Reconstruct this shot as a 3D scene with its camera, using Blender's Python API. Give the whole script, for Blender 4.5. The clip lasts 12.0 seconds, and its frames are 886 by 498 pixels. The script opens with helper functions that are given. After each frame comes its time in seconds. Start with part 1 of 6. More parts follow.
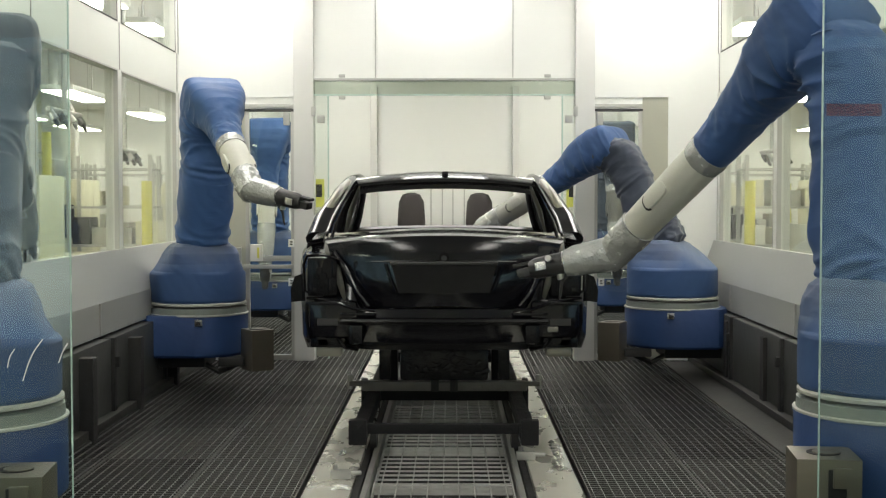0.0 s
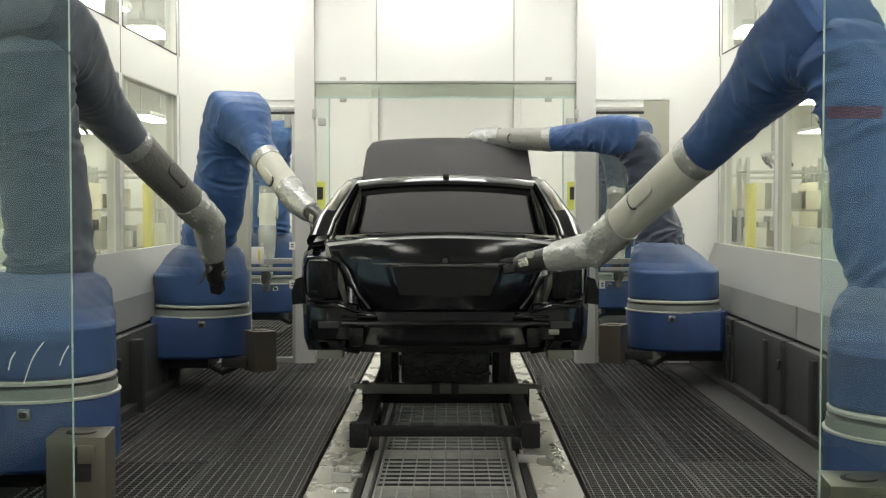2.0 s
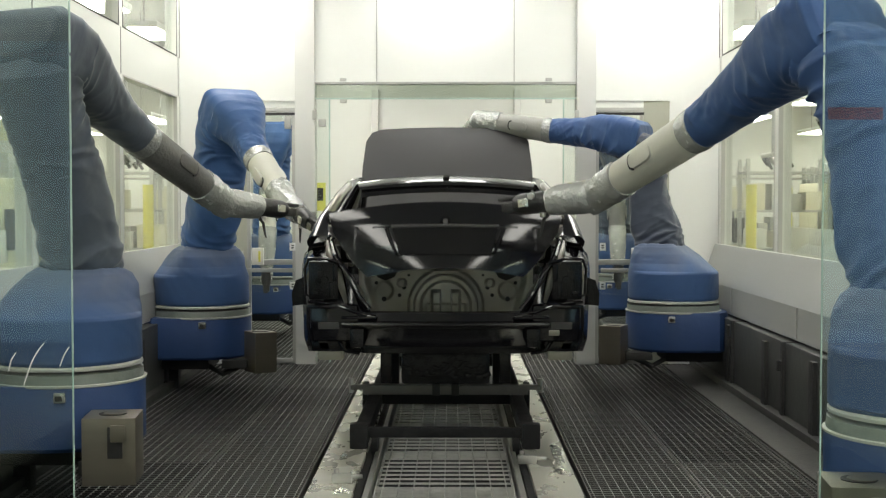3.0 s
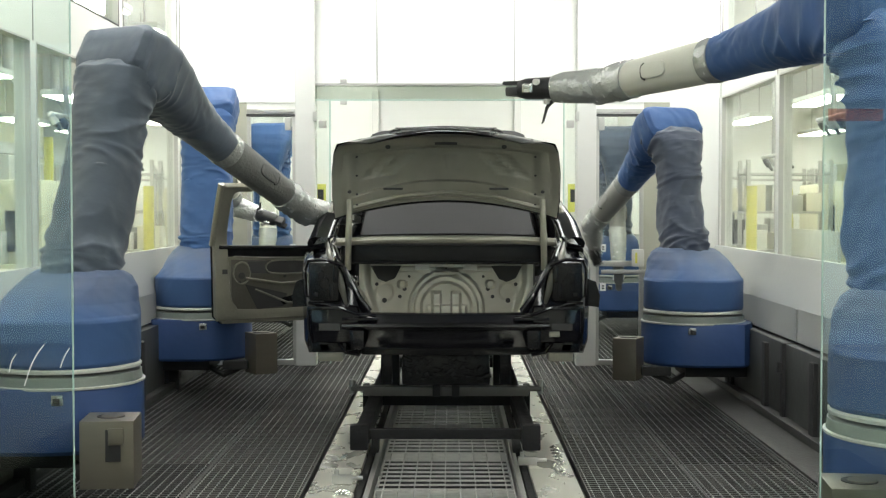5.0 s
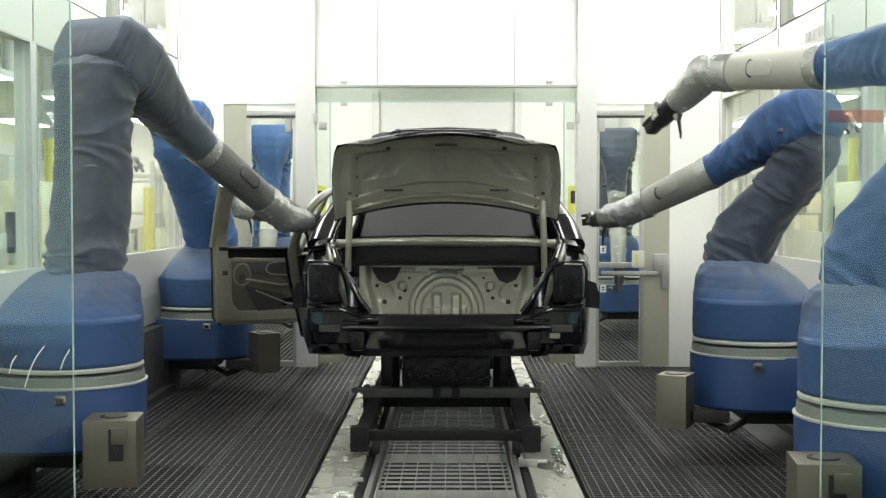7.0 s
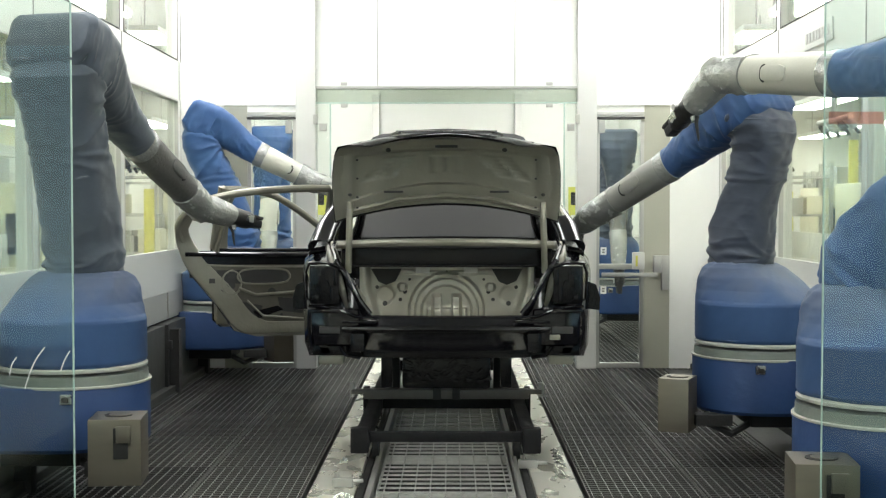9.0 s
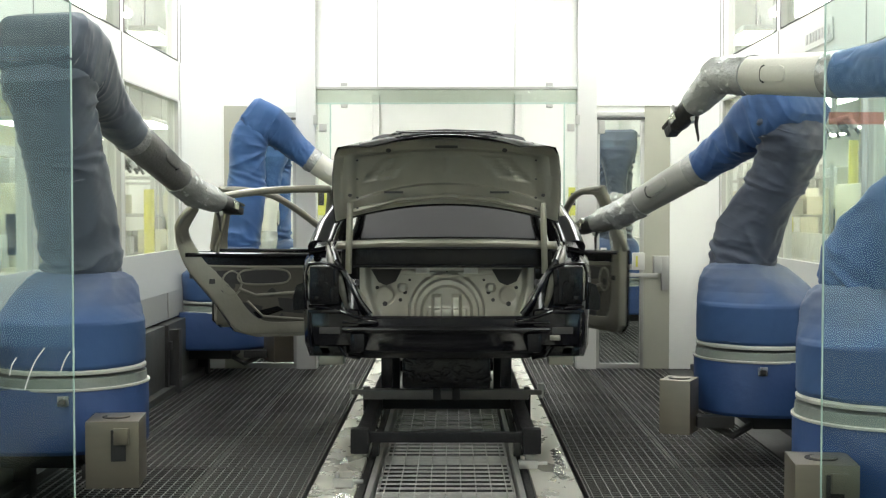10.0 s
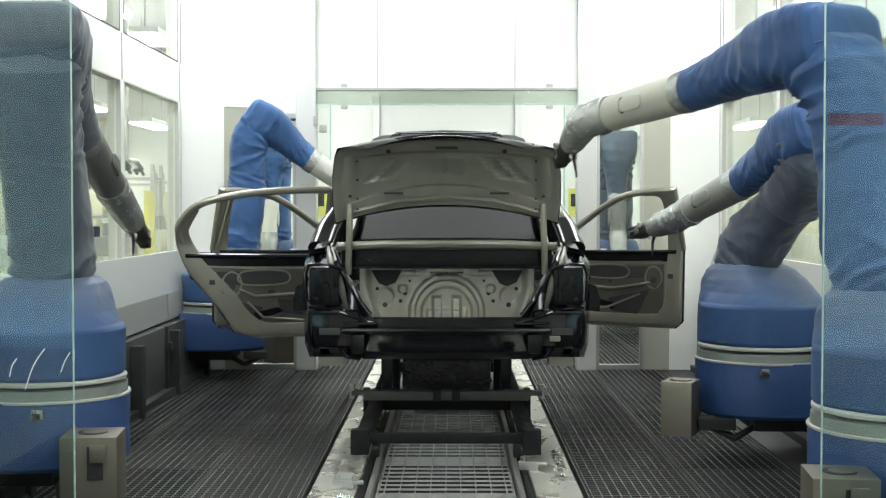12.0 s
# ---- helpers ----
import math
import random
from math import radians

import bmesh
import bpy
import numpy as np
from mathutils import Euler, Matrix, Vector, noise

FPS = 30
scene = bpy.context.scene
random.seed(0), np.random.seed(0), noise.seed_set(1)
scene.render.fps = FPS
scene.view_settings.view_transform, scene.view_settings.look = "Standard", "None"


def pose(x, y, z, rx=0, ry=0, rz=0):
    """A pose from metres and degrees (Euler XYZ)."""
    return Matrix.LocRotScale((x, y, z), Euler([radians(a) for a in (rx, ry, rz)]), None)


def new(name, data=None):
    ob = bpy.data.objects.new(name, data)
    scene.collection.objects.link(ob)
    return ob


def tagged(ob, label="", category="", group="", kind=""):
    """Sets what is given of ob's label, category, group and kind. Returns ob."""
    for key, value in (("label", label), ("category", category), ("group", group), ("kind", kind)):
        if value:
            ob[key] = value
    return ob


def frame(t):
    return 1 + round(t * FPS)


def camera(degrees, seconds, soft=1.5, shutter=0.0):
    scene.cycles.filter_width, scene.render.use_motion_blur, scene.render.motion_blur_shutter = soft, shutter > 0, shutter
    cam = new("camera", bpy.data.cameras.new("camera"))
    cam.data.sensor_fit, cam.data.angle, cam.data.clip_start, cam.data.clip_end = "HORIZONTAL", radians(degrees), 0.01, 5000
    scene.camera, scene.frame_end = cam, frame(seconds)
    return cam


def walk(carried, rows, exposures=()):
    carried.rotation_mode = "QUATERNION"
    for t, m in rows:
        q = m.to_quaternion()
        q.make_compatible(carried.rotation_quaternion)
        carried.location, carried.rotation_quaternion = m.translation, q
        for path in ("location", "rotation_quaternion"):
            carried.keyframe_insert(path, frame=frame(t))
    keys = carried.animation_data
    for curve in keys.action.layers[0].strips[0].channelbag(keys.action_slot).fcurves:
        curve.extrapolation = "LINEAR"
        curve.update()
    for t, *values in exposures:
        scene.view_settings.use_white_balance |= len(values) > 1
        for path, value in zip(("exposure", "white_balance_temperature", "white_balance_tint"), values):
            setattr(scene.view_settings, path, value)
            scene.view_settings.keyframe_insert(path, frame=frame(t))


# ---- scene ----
# ---------------------------------------------------------------- camera
FOCAL = 2260.0


def gaze(vx, vy):
    """Camera pose from where the line's direction runs to in the picture."""
    turn = math.degrees(math.atan((vx - 784) / FOCAL))
    tilt = math.degrees(math.atan((441 - vy) / FOCAL))
    return pose(0.034, 0, 1.5, 90 - tilt, 0, turn)


cam = camera(math.degrees(2 * math.atan(784 / FOCAL)), 12.0, soft=1.25, shutter=0.5)
walk(cam, [(0.0, gaze(796.2, 355.0)), (1.0, gaze(797.2, 357.6)), (2.0, gaze(798.0, 359.6)),
           (3.0, gaze(798.4, 361.4)), (5.0, gaze(799.0, 363.8)), (6.0, gaze(799.2, 365.4)),
           (7.0, gaze(799.4, 366.4)), (9.0, gaze(799.8, 369.0)), (10.0, gaze(799.9, 369.8)),
           (11.0, gaze(800.0, 370.8)), (12.0, gaze(800.0, 371.6))],
     exposures=[(0.0, -0.05, 6450, 10), (2.5, -0.05, 6450, 9), (4.0, 0.24, 6280, 8), (5.0, 0.38, 6180, 8), (10.5, 0.4, 6150, 8), (12.0, 0.42, 5900, 7)])

# ---------------------------------------------------------------- world and light
world = bpy.data.worlds.new("world")
scene.world = world
world.use_nodes = True
world.node_tree.nodes["Background"].inputs["Color"].default_value = (0.9, 0.95, 1.0, 1)
world.node_tree.nodes["Background"].inputs["Strength"].default_value = 0.15


# ---------------------------------------------------------------- materials
def material(name, color, rough=0.5, metal=0.0, noise_scale=6.0, vary=0.12, bump=0.05, bump_scale=60.0,
             coat=0.0, stretch=(1, 1, 1), emit=0.0, spec=0.5, ior=1.5, folds=0.0, each=0.0, sheen=0.0):
    m = bpy.data.materials.new(name)
    m.use_nodes = True
    nt = m.node_tree
    b = nt.nodes["Principled BSDF"]
    co = nt.nodes.new("ShaderNodeTexCoord")
    mp = nt.nodes.new("ShaderNodeMapping")
    mp.inputs["Scale"].default_value = stretch
    nt.links.new(co.outputs["Object"], mp.inputs["Vector"])
    n1 = nt.nodes.new("ShaderNodeTexNoise")
    n1.inputs["Scale"].default_value, n1.inputs["Detail"].default_value = noise_scale, 5
    nt.links.new(mp.outputs["Vector"], n1.inputs["Vector"])
    ramp = nt.nodes.new("ShaderNodeMix")
    ramp.data_type = "RGBA"
    lo = [max(c * (1 - vary), 0) for c in color]
    hi = [min(c * (1 + vary), 1) for c in color]
    ramp.inputs["A"].default_value, ramp.inputs["B"].default_value = (*lo, 1), (*hi, 1)
    nt.links.new(n1.outputs["Fac"], ramp.inputs["Factor"])
    if each:
        # one piece a little lighter or darker than the next
        oi = nt.nodes.new("ShaderNodeObjectInfo")
        mr = nt.nodes.new("ShaderNodeMapRange")
        mr.inputs["To Min"].default_value, mr.inputs["To Max"].default_value = 1 - each, 1 + each
        nt.links.new(oi.outputs["Random"], mr.inputs["Value"])
        hs = nt.nodes.new("ShaderNodeHueSaturation")
        nt.links.new(mr.outputs["Result"], hs.inputs["Value"])
        nt.links.new(ramp.outputs["Result"], hs.inputs["Color"])
        nt.links.new(hs.outputs["Color"], b.inputs["Base Color"])
    else:
        nt.links.new(ramp.outputs["Result"], b.inputs["Base Color"])
    rr = nt.nodes.new("ShaderNodeMapRange")
    rr.inputs["To Min"].default_value, rr.inputs["To Max"].default_value = max(rough - 0.08, 0.02), min(rough + 0.1, 1)
    nt.links.new(n1.outputs["Fac"], rr.inputs["Value"])
    nt.links.new(rr.outputs["Result"], b.inputs["Roughness"])
    b.inputs["Metallic"].default_value = metal
    b.inputs["Coat Weight"].default_value = coat
    b.inputs["Coat Roughness"].default_value = 0.04
    b.inputs["Specular IOR Level"].default_value = spec
    b.inputs["IOR"].default_value = ior
    b.inputs["Sheen Weight"].default_value, b.inputs["Sheen Roughness"].default_value = sheen, 0.45
    if bump:
        n2 = nt.nodes.new("ShaderNodeTexNoise")
        n2.inputs["Scale"].default_value, n2.inputs["Detail"].default_value = bump_scale, 4
        nt.links.new(mp.outputs["Vector"], n2.inputs["Vector"])
        bp = nt.nodes.new("ShaderNodeBump")
        bp.inputs["Strength"].default_value, bp.inputs["Distance"].default_value = bump, 0.02
        nt.links.new(n2.outputs["Fac"], bp.inputs["Height"])
        nt.links.new(bp.outputs["Normal"], b.inputs["Normal"])
    if folds:
        # long creases that come and go
        wv = nt.nodes.new("ShaderNodeTexWave")
        wv.bands_direction = "DIAGONAL"
        wv.inputs["Scale"].default_value, wv.inputs["Distortion"].default_value = 4.5, 9.0
        wv.inputs["Detail"].default_value, wv.inputs["Detail Scale"].default_value = 2.0, 0.7
        n3 = nt.nodes.new("ShaderNodeTexNoise")
        n3.inputs["Scale"].default_value = 2.6
        mu = nt.nodes.new("ShaderNodeMath")
        mu.operation = "MULTIPLY"
        nt.links.new(co.outputs["Object"], wv.inputs["Vector"])
        nt.links.new(co.outputs["Object"], n3.inputs["Vector"])
        nt.links.new(wv.outputs["Fac"], mu.inputs[0])
        nt.links.new(n3.outputs["Fac"], mu.inputs[1])
        b2 = nt.nodes.new("ShaderNodeBump")
        b2.inputs["Strength"].default_value, b2.inputs["Distance"].default_value = folds, 0.035
        nt.links.new(mu.outputs["Value"], b2.inputs["Height"])
        nt.links.new(bp.outputs["Normal"], b2.inputs["Normal"])
        nt.links.new(b2.outputs["Normal"], b.inputs["Normal"])
    if emit:
        b.inputs["Emission Color"].default_value = (*color, 1)
        b.inputs["Emission Strength"].default_value = emit
    return m


def glass_material(name, color, rough=0.0):
    m = bpy.data.materials.new(name)
    m.use_nodes = True
    nt = m.node_tree
    nt.nodes.clear()
    out = nt.nodes.new("ShaderNodeOutputMaterial")
    tr = nt.nodes.new("ShaderNodeBsdfTransparent")
    tr.inputs["Color"].default_value = (*color, 1)
    gl = nt.nodes.new("ShaderNodeBsdfGlossy")
    gl.inputs["Roughness"].default_value = rough
    lw = nt.nodes.new("ShaderNodeLayerWeight")
    lw.inputs["Blend"].default_value = 0.5
    pw = nt.nodes.new("ShaderNodeMath")
    pw.operation = "POWER"
    pw.inputs[1].default_value = 5.0
    nt.links.new(lw.outputs["Facing"], pw.inputs[0])
    fr = nt.nodes.new("ShaderNodeMath")
    fr.operation = "MULTIPLY_ADD"
    fr.inputs[1].default_value, fr.inputs[2].default_value = 0.55, 0.03
    nt.links.new(pw.outputs["Value"], fr.inputs[0])
    mix = nt.nodes.new("ShaderNodeMixShader")
    nt.links.new(fr.outputs["Value"], mix.inputs["Fac"])
    nt.links.new(tr.outputs["BSDF"], mix.inputs[1])
    nt.links.new(gl.outputs["BSDF"], mix.inputs[2])
    nt.links.new(mix.outputs["Shader"], out.inputs["Surface"])
    return m


WALL = material("white_panel", (0.78, 0.79, 0.76), 0.42, 0, 1.2, 0.04, 0.02, 30)
STEEL = material("brushed_steel", (0.46, 0.46, 0.44), 0.38, 0.7, 3, 0.10, 0.05, 90, stretch=(1, 6, 1))
COLUMN = material("column_steel", (0.62, 0.62, 0.60), 0.42, 0.3, 2, 0.08, 0.03, 40)
APRON = material("apron_steel", (0.36, 0.37, 0.355), 0.42, 0.3, 1.5, 0.10, 0.04, 25)
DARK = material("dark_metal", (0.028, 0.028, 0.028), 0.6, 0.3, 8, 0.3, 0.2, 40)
BARS = material("grating_bars", (0.058, 0.058, 0.055), 0.42, 0.4, 14, 0.35, 0.2, 90, each=0.45)
CROSS = material("grating_cross_bars", (0.33, 0.33, 0.32), 0.36, 0.7, 20, 0.35, 0.1, 90, each=0.3)
PIT = material("pit_floor", (0.03, 0.03, 0.03), 0.5, 0, 3, 0.3, 0.1, 30)
RAILTOP = material("rail_sheet", (0.62, 0.61, 0.55), 0.27, 0.55, 7, 0.09, 0.08, 30, stretch=(1, 0.5, 1))
BLUE = material("blue_cloth", (0.035, 0.092, 0.240), 0.60, 0, 2.2, 0.26, 0.05, 30, stretch=(1, 1, 2.2), spec=0.4, folds=0.10, sheen=0.12)
DEEPBLUE = material("deep_blue_cloth", (0.032, 0.080, 0.212), 0.60, 0, 2.2, 0.22, 0.05, 30, stretch=(1, 1, 2.2), spec=0.4, folds=0.10, sheen=0.1)
GREYCLOTH = material("grey_cloth", (0.060, 0.077, 0.103), 0.64, 0, 1.4, 0.42, 0.05, 30, stretch=(1, 1, 2.2), spec=0.4, folds=0.10, sheen=0.3)
NAVY = material("navy_cloth", (0.044, 0.056, 0.086), 0.66, 0, 2.2, 0.22, 0.05, 30, stretch=(1, 1, 2.2), spec=0.4, folds=0.10, sheen=0.25)
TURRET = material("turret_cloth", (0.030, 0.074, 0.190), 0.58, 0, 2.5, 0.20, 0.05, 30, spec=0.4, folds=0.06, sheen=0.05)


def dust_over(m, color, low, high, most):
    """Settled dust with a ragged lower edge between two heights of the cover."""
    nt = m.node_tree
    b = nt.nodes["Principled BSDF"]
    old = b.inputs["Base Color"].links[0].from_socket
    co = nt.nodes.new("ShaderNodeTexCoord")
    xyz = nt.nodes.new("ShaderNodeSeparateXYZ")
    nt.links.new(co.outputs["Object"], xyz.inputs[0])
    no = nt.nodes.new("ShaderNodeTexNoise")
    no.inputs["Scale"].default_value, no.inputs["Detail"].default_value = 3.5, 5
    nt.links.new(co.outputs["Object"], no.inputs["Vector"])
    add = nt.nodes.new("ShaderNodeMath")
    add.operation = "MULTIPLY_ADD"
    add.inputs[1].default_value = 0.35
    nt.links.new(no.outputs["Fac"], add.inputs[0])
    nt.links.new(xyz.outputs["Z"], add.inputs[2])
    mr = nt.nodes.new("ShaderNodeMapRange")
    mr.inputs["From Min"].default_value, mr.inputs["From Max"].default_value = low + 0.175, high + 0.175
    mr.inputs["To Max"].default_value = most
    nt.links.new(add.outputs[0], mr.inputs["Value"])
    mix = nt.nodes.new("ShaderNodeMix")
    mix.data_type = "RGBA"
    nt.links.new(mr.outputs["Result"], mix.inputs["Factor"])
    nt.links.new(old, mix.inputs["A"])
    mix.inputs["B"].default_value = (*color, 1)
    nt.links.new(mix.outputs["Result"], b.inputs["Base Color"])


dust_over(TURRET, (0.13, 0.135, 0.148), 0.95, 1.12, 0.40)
MIDGREY = material("mid_grey_cover", (0.27, 0.27, 0.25), 0.5, 0, 5, 0.12, 0.12, 40)
BLUEPLASTIC = material("blue_cover_sheet", (0.023, 0.056, 0.165), 0.5, 0, 2.5, 0.16, 0.12, 18, spec=0.4)
GREY = material("grey_cover", (0.52, 0.52, 0.46), 0.55, 0, 5, 0.08, 0.12, 40)
GREYDARK = material("grey_sleeve", (0.135, 0.135, 0.128), 0.6, 0, 6, 0.14, 0.3, 45)
FILM = material("wrist_film", (0.40, 0.41, 0.40), 0.24, 0.35, 12, 0.2, 0.5, 35)
BAND = material("band_tape", (0.42, 0.43, 0.40), 0.45, 0.1, 7, 0.12, 0.15, 30)
COLLAR = material("collar_sheet", (0.19, 0.215, 0.20), 0.35, 0.1, 5, 0.2, 0.2, 25)
BRIGHT = material("bright_steel", (0.55, 0.55, 0.54), 0.26, 0.9, 12, 0.15, 0.1, 60)
TOOL = material("black_tool", (0.03, 0.03, 0.03), 0.4, 0.3, 20, 0.3, 0.2, 60)
BOXSTEEL = material("box_steel", (0.240, 0.216, 0.176), 0.36, 0.8, 4, 0.12, 0.05, 80, stretch=(1, 1, 5))
PAINT = material("black_paint", (0.006, 0.006, 0.008), 0.09, 0, 5, 0.2, 0.02, 9, ior=1.45)
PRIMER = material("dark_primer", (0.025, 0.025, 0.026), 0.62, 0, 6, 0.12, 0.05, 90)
INNER = material("inner_primer", (0.245, 0.238, 0.20), 0.32, 0.5, 5, 0.2, 0.10, 40)
# INNER's primer in a lighter colour, making up for light missing under the lid
BOOTBRIGHT = material("brightened_boot_primer", (0.44, 0.43, 0.375), 0.34, 0.5, 6, 0.2, 0.04, 35)
CHASSIS = material("chassis_black", (0.006, 0.006, 0.007), 0.20, 0.0, 12, 0.3, 0.06, 45, ior=1.35)
SKID = material("skid_steel", (0.011, 0.011, 0.012), 0.5, 0.1, 9, 0.3, 0.3, 40, spec=0.25)
SKIDPALE = material("pale_skid_steel", (0.12, 0.115, 0.105), 0.38, 0.4, 9, 0.3, 0.2, 40)
WHITEPAINT = material("white_frame", (0.60, 0.61, 0.57), 0.4, 0, 3, 0.05, 0.02, 40)
RUBBER = material("black_gasket", (0.03, 0.03, 0.03), 0.6)
YELLOW = material("yellow_paint", (0.62, 0.58, 0.10), 0.5, 0, 6, 0.1)
LAMPGLOW = material("lamp_glow", (1.0, 0.965, 0.92), 0.5, emit=11.0, bump=0)
GLASS = glass_material("clear_glass", (0.95, 0.97, 0.955))
SCREENGLASS = glass_material("screen_glass", (0.89, 0.94, 0.92))
GLASSEDGE = material("glass_edge", (0.40, 0.55, 0.50), 0.25, 0, 8, 0.05, 0)


# ---------------------------------------------------------------- mesh helpers
def part(name, bm, mat, parent=None, label="", smooth=True, m=None):
    me = bpy.data.meshes.new(name)
    bmesh.ops.recalc_face_normals(bm, faces=bm.faces)
    if smooth:
        for f in bm.faces:
            f.smooth = True
        for e in bm.edges:
            if smooth != 2 and len(e.link_faces) == 2 and e.calc_face_angle(0) > 0.6:
                e.smooth = False
    bm.to_mesh(me)
    bm.free()
    for mt in (mat if isinstance(mat, (list, tuple)) else [mat]):
        me.materials.append(mt)
    ob = new(name, me)
    if parent:
        ob.parent = parent
    if m is not None:
        ob.matrix_basis = m
    if label:
        tagged(ob, label)
    return ob


def thing(name, m=None, label="", category="", group="", kind=""):
    ob = new(name)
    ob.empty_display_size = 0.1
    if m is not None:
        ob.matrix_basis = m
    return tagged(ob, label, category, group, kind)


def add_box(bm, c, s, bevel=0.0, m=None):
    r = bmesh.ops.create_cube(bm, size=1.0, matrix=Matrix.Translation(c) @ Matrix.Diagonal((*s, 1)))
    vs = r["verts"]
    if bevel:
        es = list({e for v in vs for e in v.link_edges})
        b = bmesh.ops.bevel(bm, geom=es, offset=min(bevel, min(s) * 0.45), segments=2, affect="EDGES", profile=0.7)
        vs = list({v for v in vs if v.is_valid} | set(b["verts"]))
    if m is not None:
        bmesh.ops.transform(bm, matrix=m, verts=[v for v in vs if v.is_valid])
    return bm


def boxed(c, s, bevel=0.0, m=None):
    return add_box(bmesh.new(), c, s, bevel, m)


def span(x0, x1, y0, y1, z0, z1, bevel=0.0):
    return boxed(((x0 + x1) / 2, (y0 + y1) / 2, (z0 + z1) / 2), (abs(x1 - x0), abs(y1 - y0), abs(z1 - z0)), bevel)


def add_span(bm, x0, x1, y0, y1, z0, z1, bevel=0.0):
    return add_box(bm, ((x0 + x1) / 2, (y0 + y1) / 2, (z0 + z1) / 2), (abs(x1 - x0), abs(y1 - y0), abs(z1 - z0)), bevel)


def add_cyl(bm, p, q, r, seg=20, r2=None):
    p, q = Vector(p), Vector(q)
    d = q - p
    m = Matrix.Translation((p + q) / 2) @ d.to_track_quat("Z", "Y").to_matrix().to_4x4()
    bmesh.ops.create_cone(bm, cap_ends=True, segments=seg, radius1=r, radius2=r if r2 is None else r2, depth=d.length, matrix=m)
    return bm


def cyl(p, q, r, seg=20, r2=None):
    return add_cyl(bmesh.new(), p, q, r, seg, r2)


def loft(rings, close=True, caps=True, bm=None):
    """Skin a row of rings, each the same number of points."""
    bm = bm or bmesh.new()
    rows = [[bm.verts.new(p) for p in ring] for ring in rings]
    n = len(rings[0])
    for a, b in zip(rows, rows[1:]):
        for i in range(n if close else n - 1):
            j = (i + 1) % n
            bm.faces.new((a[i], a[j], b[j], b[i]))
    if caps and close:
        bm.faces.new(rows[0][::-1])
        bm.faces.new(rows[-1])
    return bm


def ring(cx, cy, cz, rx, ry, n=24, power=2.0):
    """A level superellipse."""
    out = []
    for i in range(n):
        a = 2 * math.pi * i / n
        c, s = math.cos(a), math.sin(a)
        out.append((cx + rx * math.copysign(abs(c) ** (2 / power), c), cy + ry * math.copysign(abs(s) ** (2 / power), s), cz))
    return out


def sweep(pts, radii, n=16, bm=None, flat=1.0):
    """A tube through points with a radius at each."""
    pts = [Vector(p) for p in pts]
    rings, side = [], None
    for i, p in enumerate(pts):
        d = (pts[min(i + 1, len(pts) - 1)] - pts[max(i - 1, 0)]).normalized()
        if side is None:
            side = d.orthogonal().normalized() if abs(d.y) > 0.9 else Vector((0, 1, 0))
        side = (side - d * side.dot(d)).normalized()
        up = d.cross(side)
        rings.append([p + (side * math.cos(2 * math.pi * k / n) * flat + up * math.sin(2 * math.pi * k / n)) * radii[i] for k in range(n)])
    return loft(rings, bm=bm)


def wrinkle(bm, amount, scale, seed=0.0, stretch=(1, 1, 1)):
    """Push the points in and out into folds of cloth."""
    bm.normal_update()
    for v in bm.verts:
        q = Vector((v.co.x * stretch[0] + seed, v.co.y * stretch[1], v.co.z * stretch[2]))
        v.co += v.normal * amount * (0.7 - 1.6 * abs(noise.noise(q * scale)) + 0.5 * noise.noise(q * scale * 2.3))
    return bm


def spline(pts, k=5):
    """More points along a smooth curve through those given."""
    p = [Vector(q) for q in pts]
    p = [2 * p[0] - p[1]] + p + [2 * p[-1] - p[-2]]
    out = []
    for a, b, c, d in zip(p, p[1:], p[2:], p[3:]):
        for i in range(k):
            t = i / k
            out.append(0.5 * (2 * b + (c - a) * t + (2 * a - 5 * b + 4 * c - d) * t * t + (3 * b - a - 3 * c + d) * t ** 3))
    return out + [p[-2]]


def slab(outline, thick, axis="y"):
    """A plate with the outline (a, b) pairs, given thickness along an axis."""
    bm = bmesh.new()
    def at(a, b, d):
        return {"y": (a, d, b), "x": (d, a, b), "z": (a, b, d)}[axis]
    f = [bm.verts.new(at(a, b, 0)) for a, b in outline]
    g = [bm.verts.new(at(a, b, thick)) for a, b in outline]
    bm.faces.new(f)
    bm.faces.new(g[::-1])
    for i in range(len(f)):
        j = (i + 1) % len(f)
        bm.faces.new((f[i], g[i], g[j], f[j]))
    return bm

# ---------------------------------------------------------------- the booth
WL, WR = -2.50, 2.53          # side walls
YB = 11.95                    # wall between the two booths
Y0, Y1 = -2.6, 19.2           # ends of the whole cell
ZC = 3.75                     # ceiling


def structure(name, bm, mat, label="", smooth=False):
    return tagged(part(name, bm, mat, smooth=smooth), label, kind="structure")


FROST = glass_material("green_glass", (0.80, 0.84, 0.79), 0.1)


PANELSEAM = material("panel_seam", (0.20, 0.20, 0.19), 0.5)


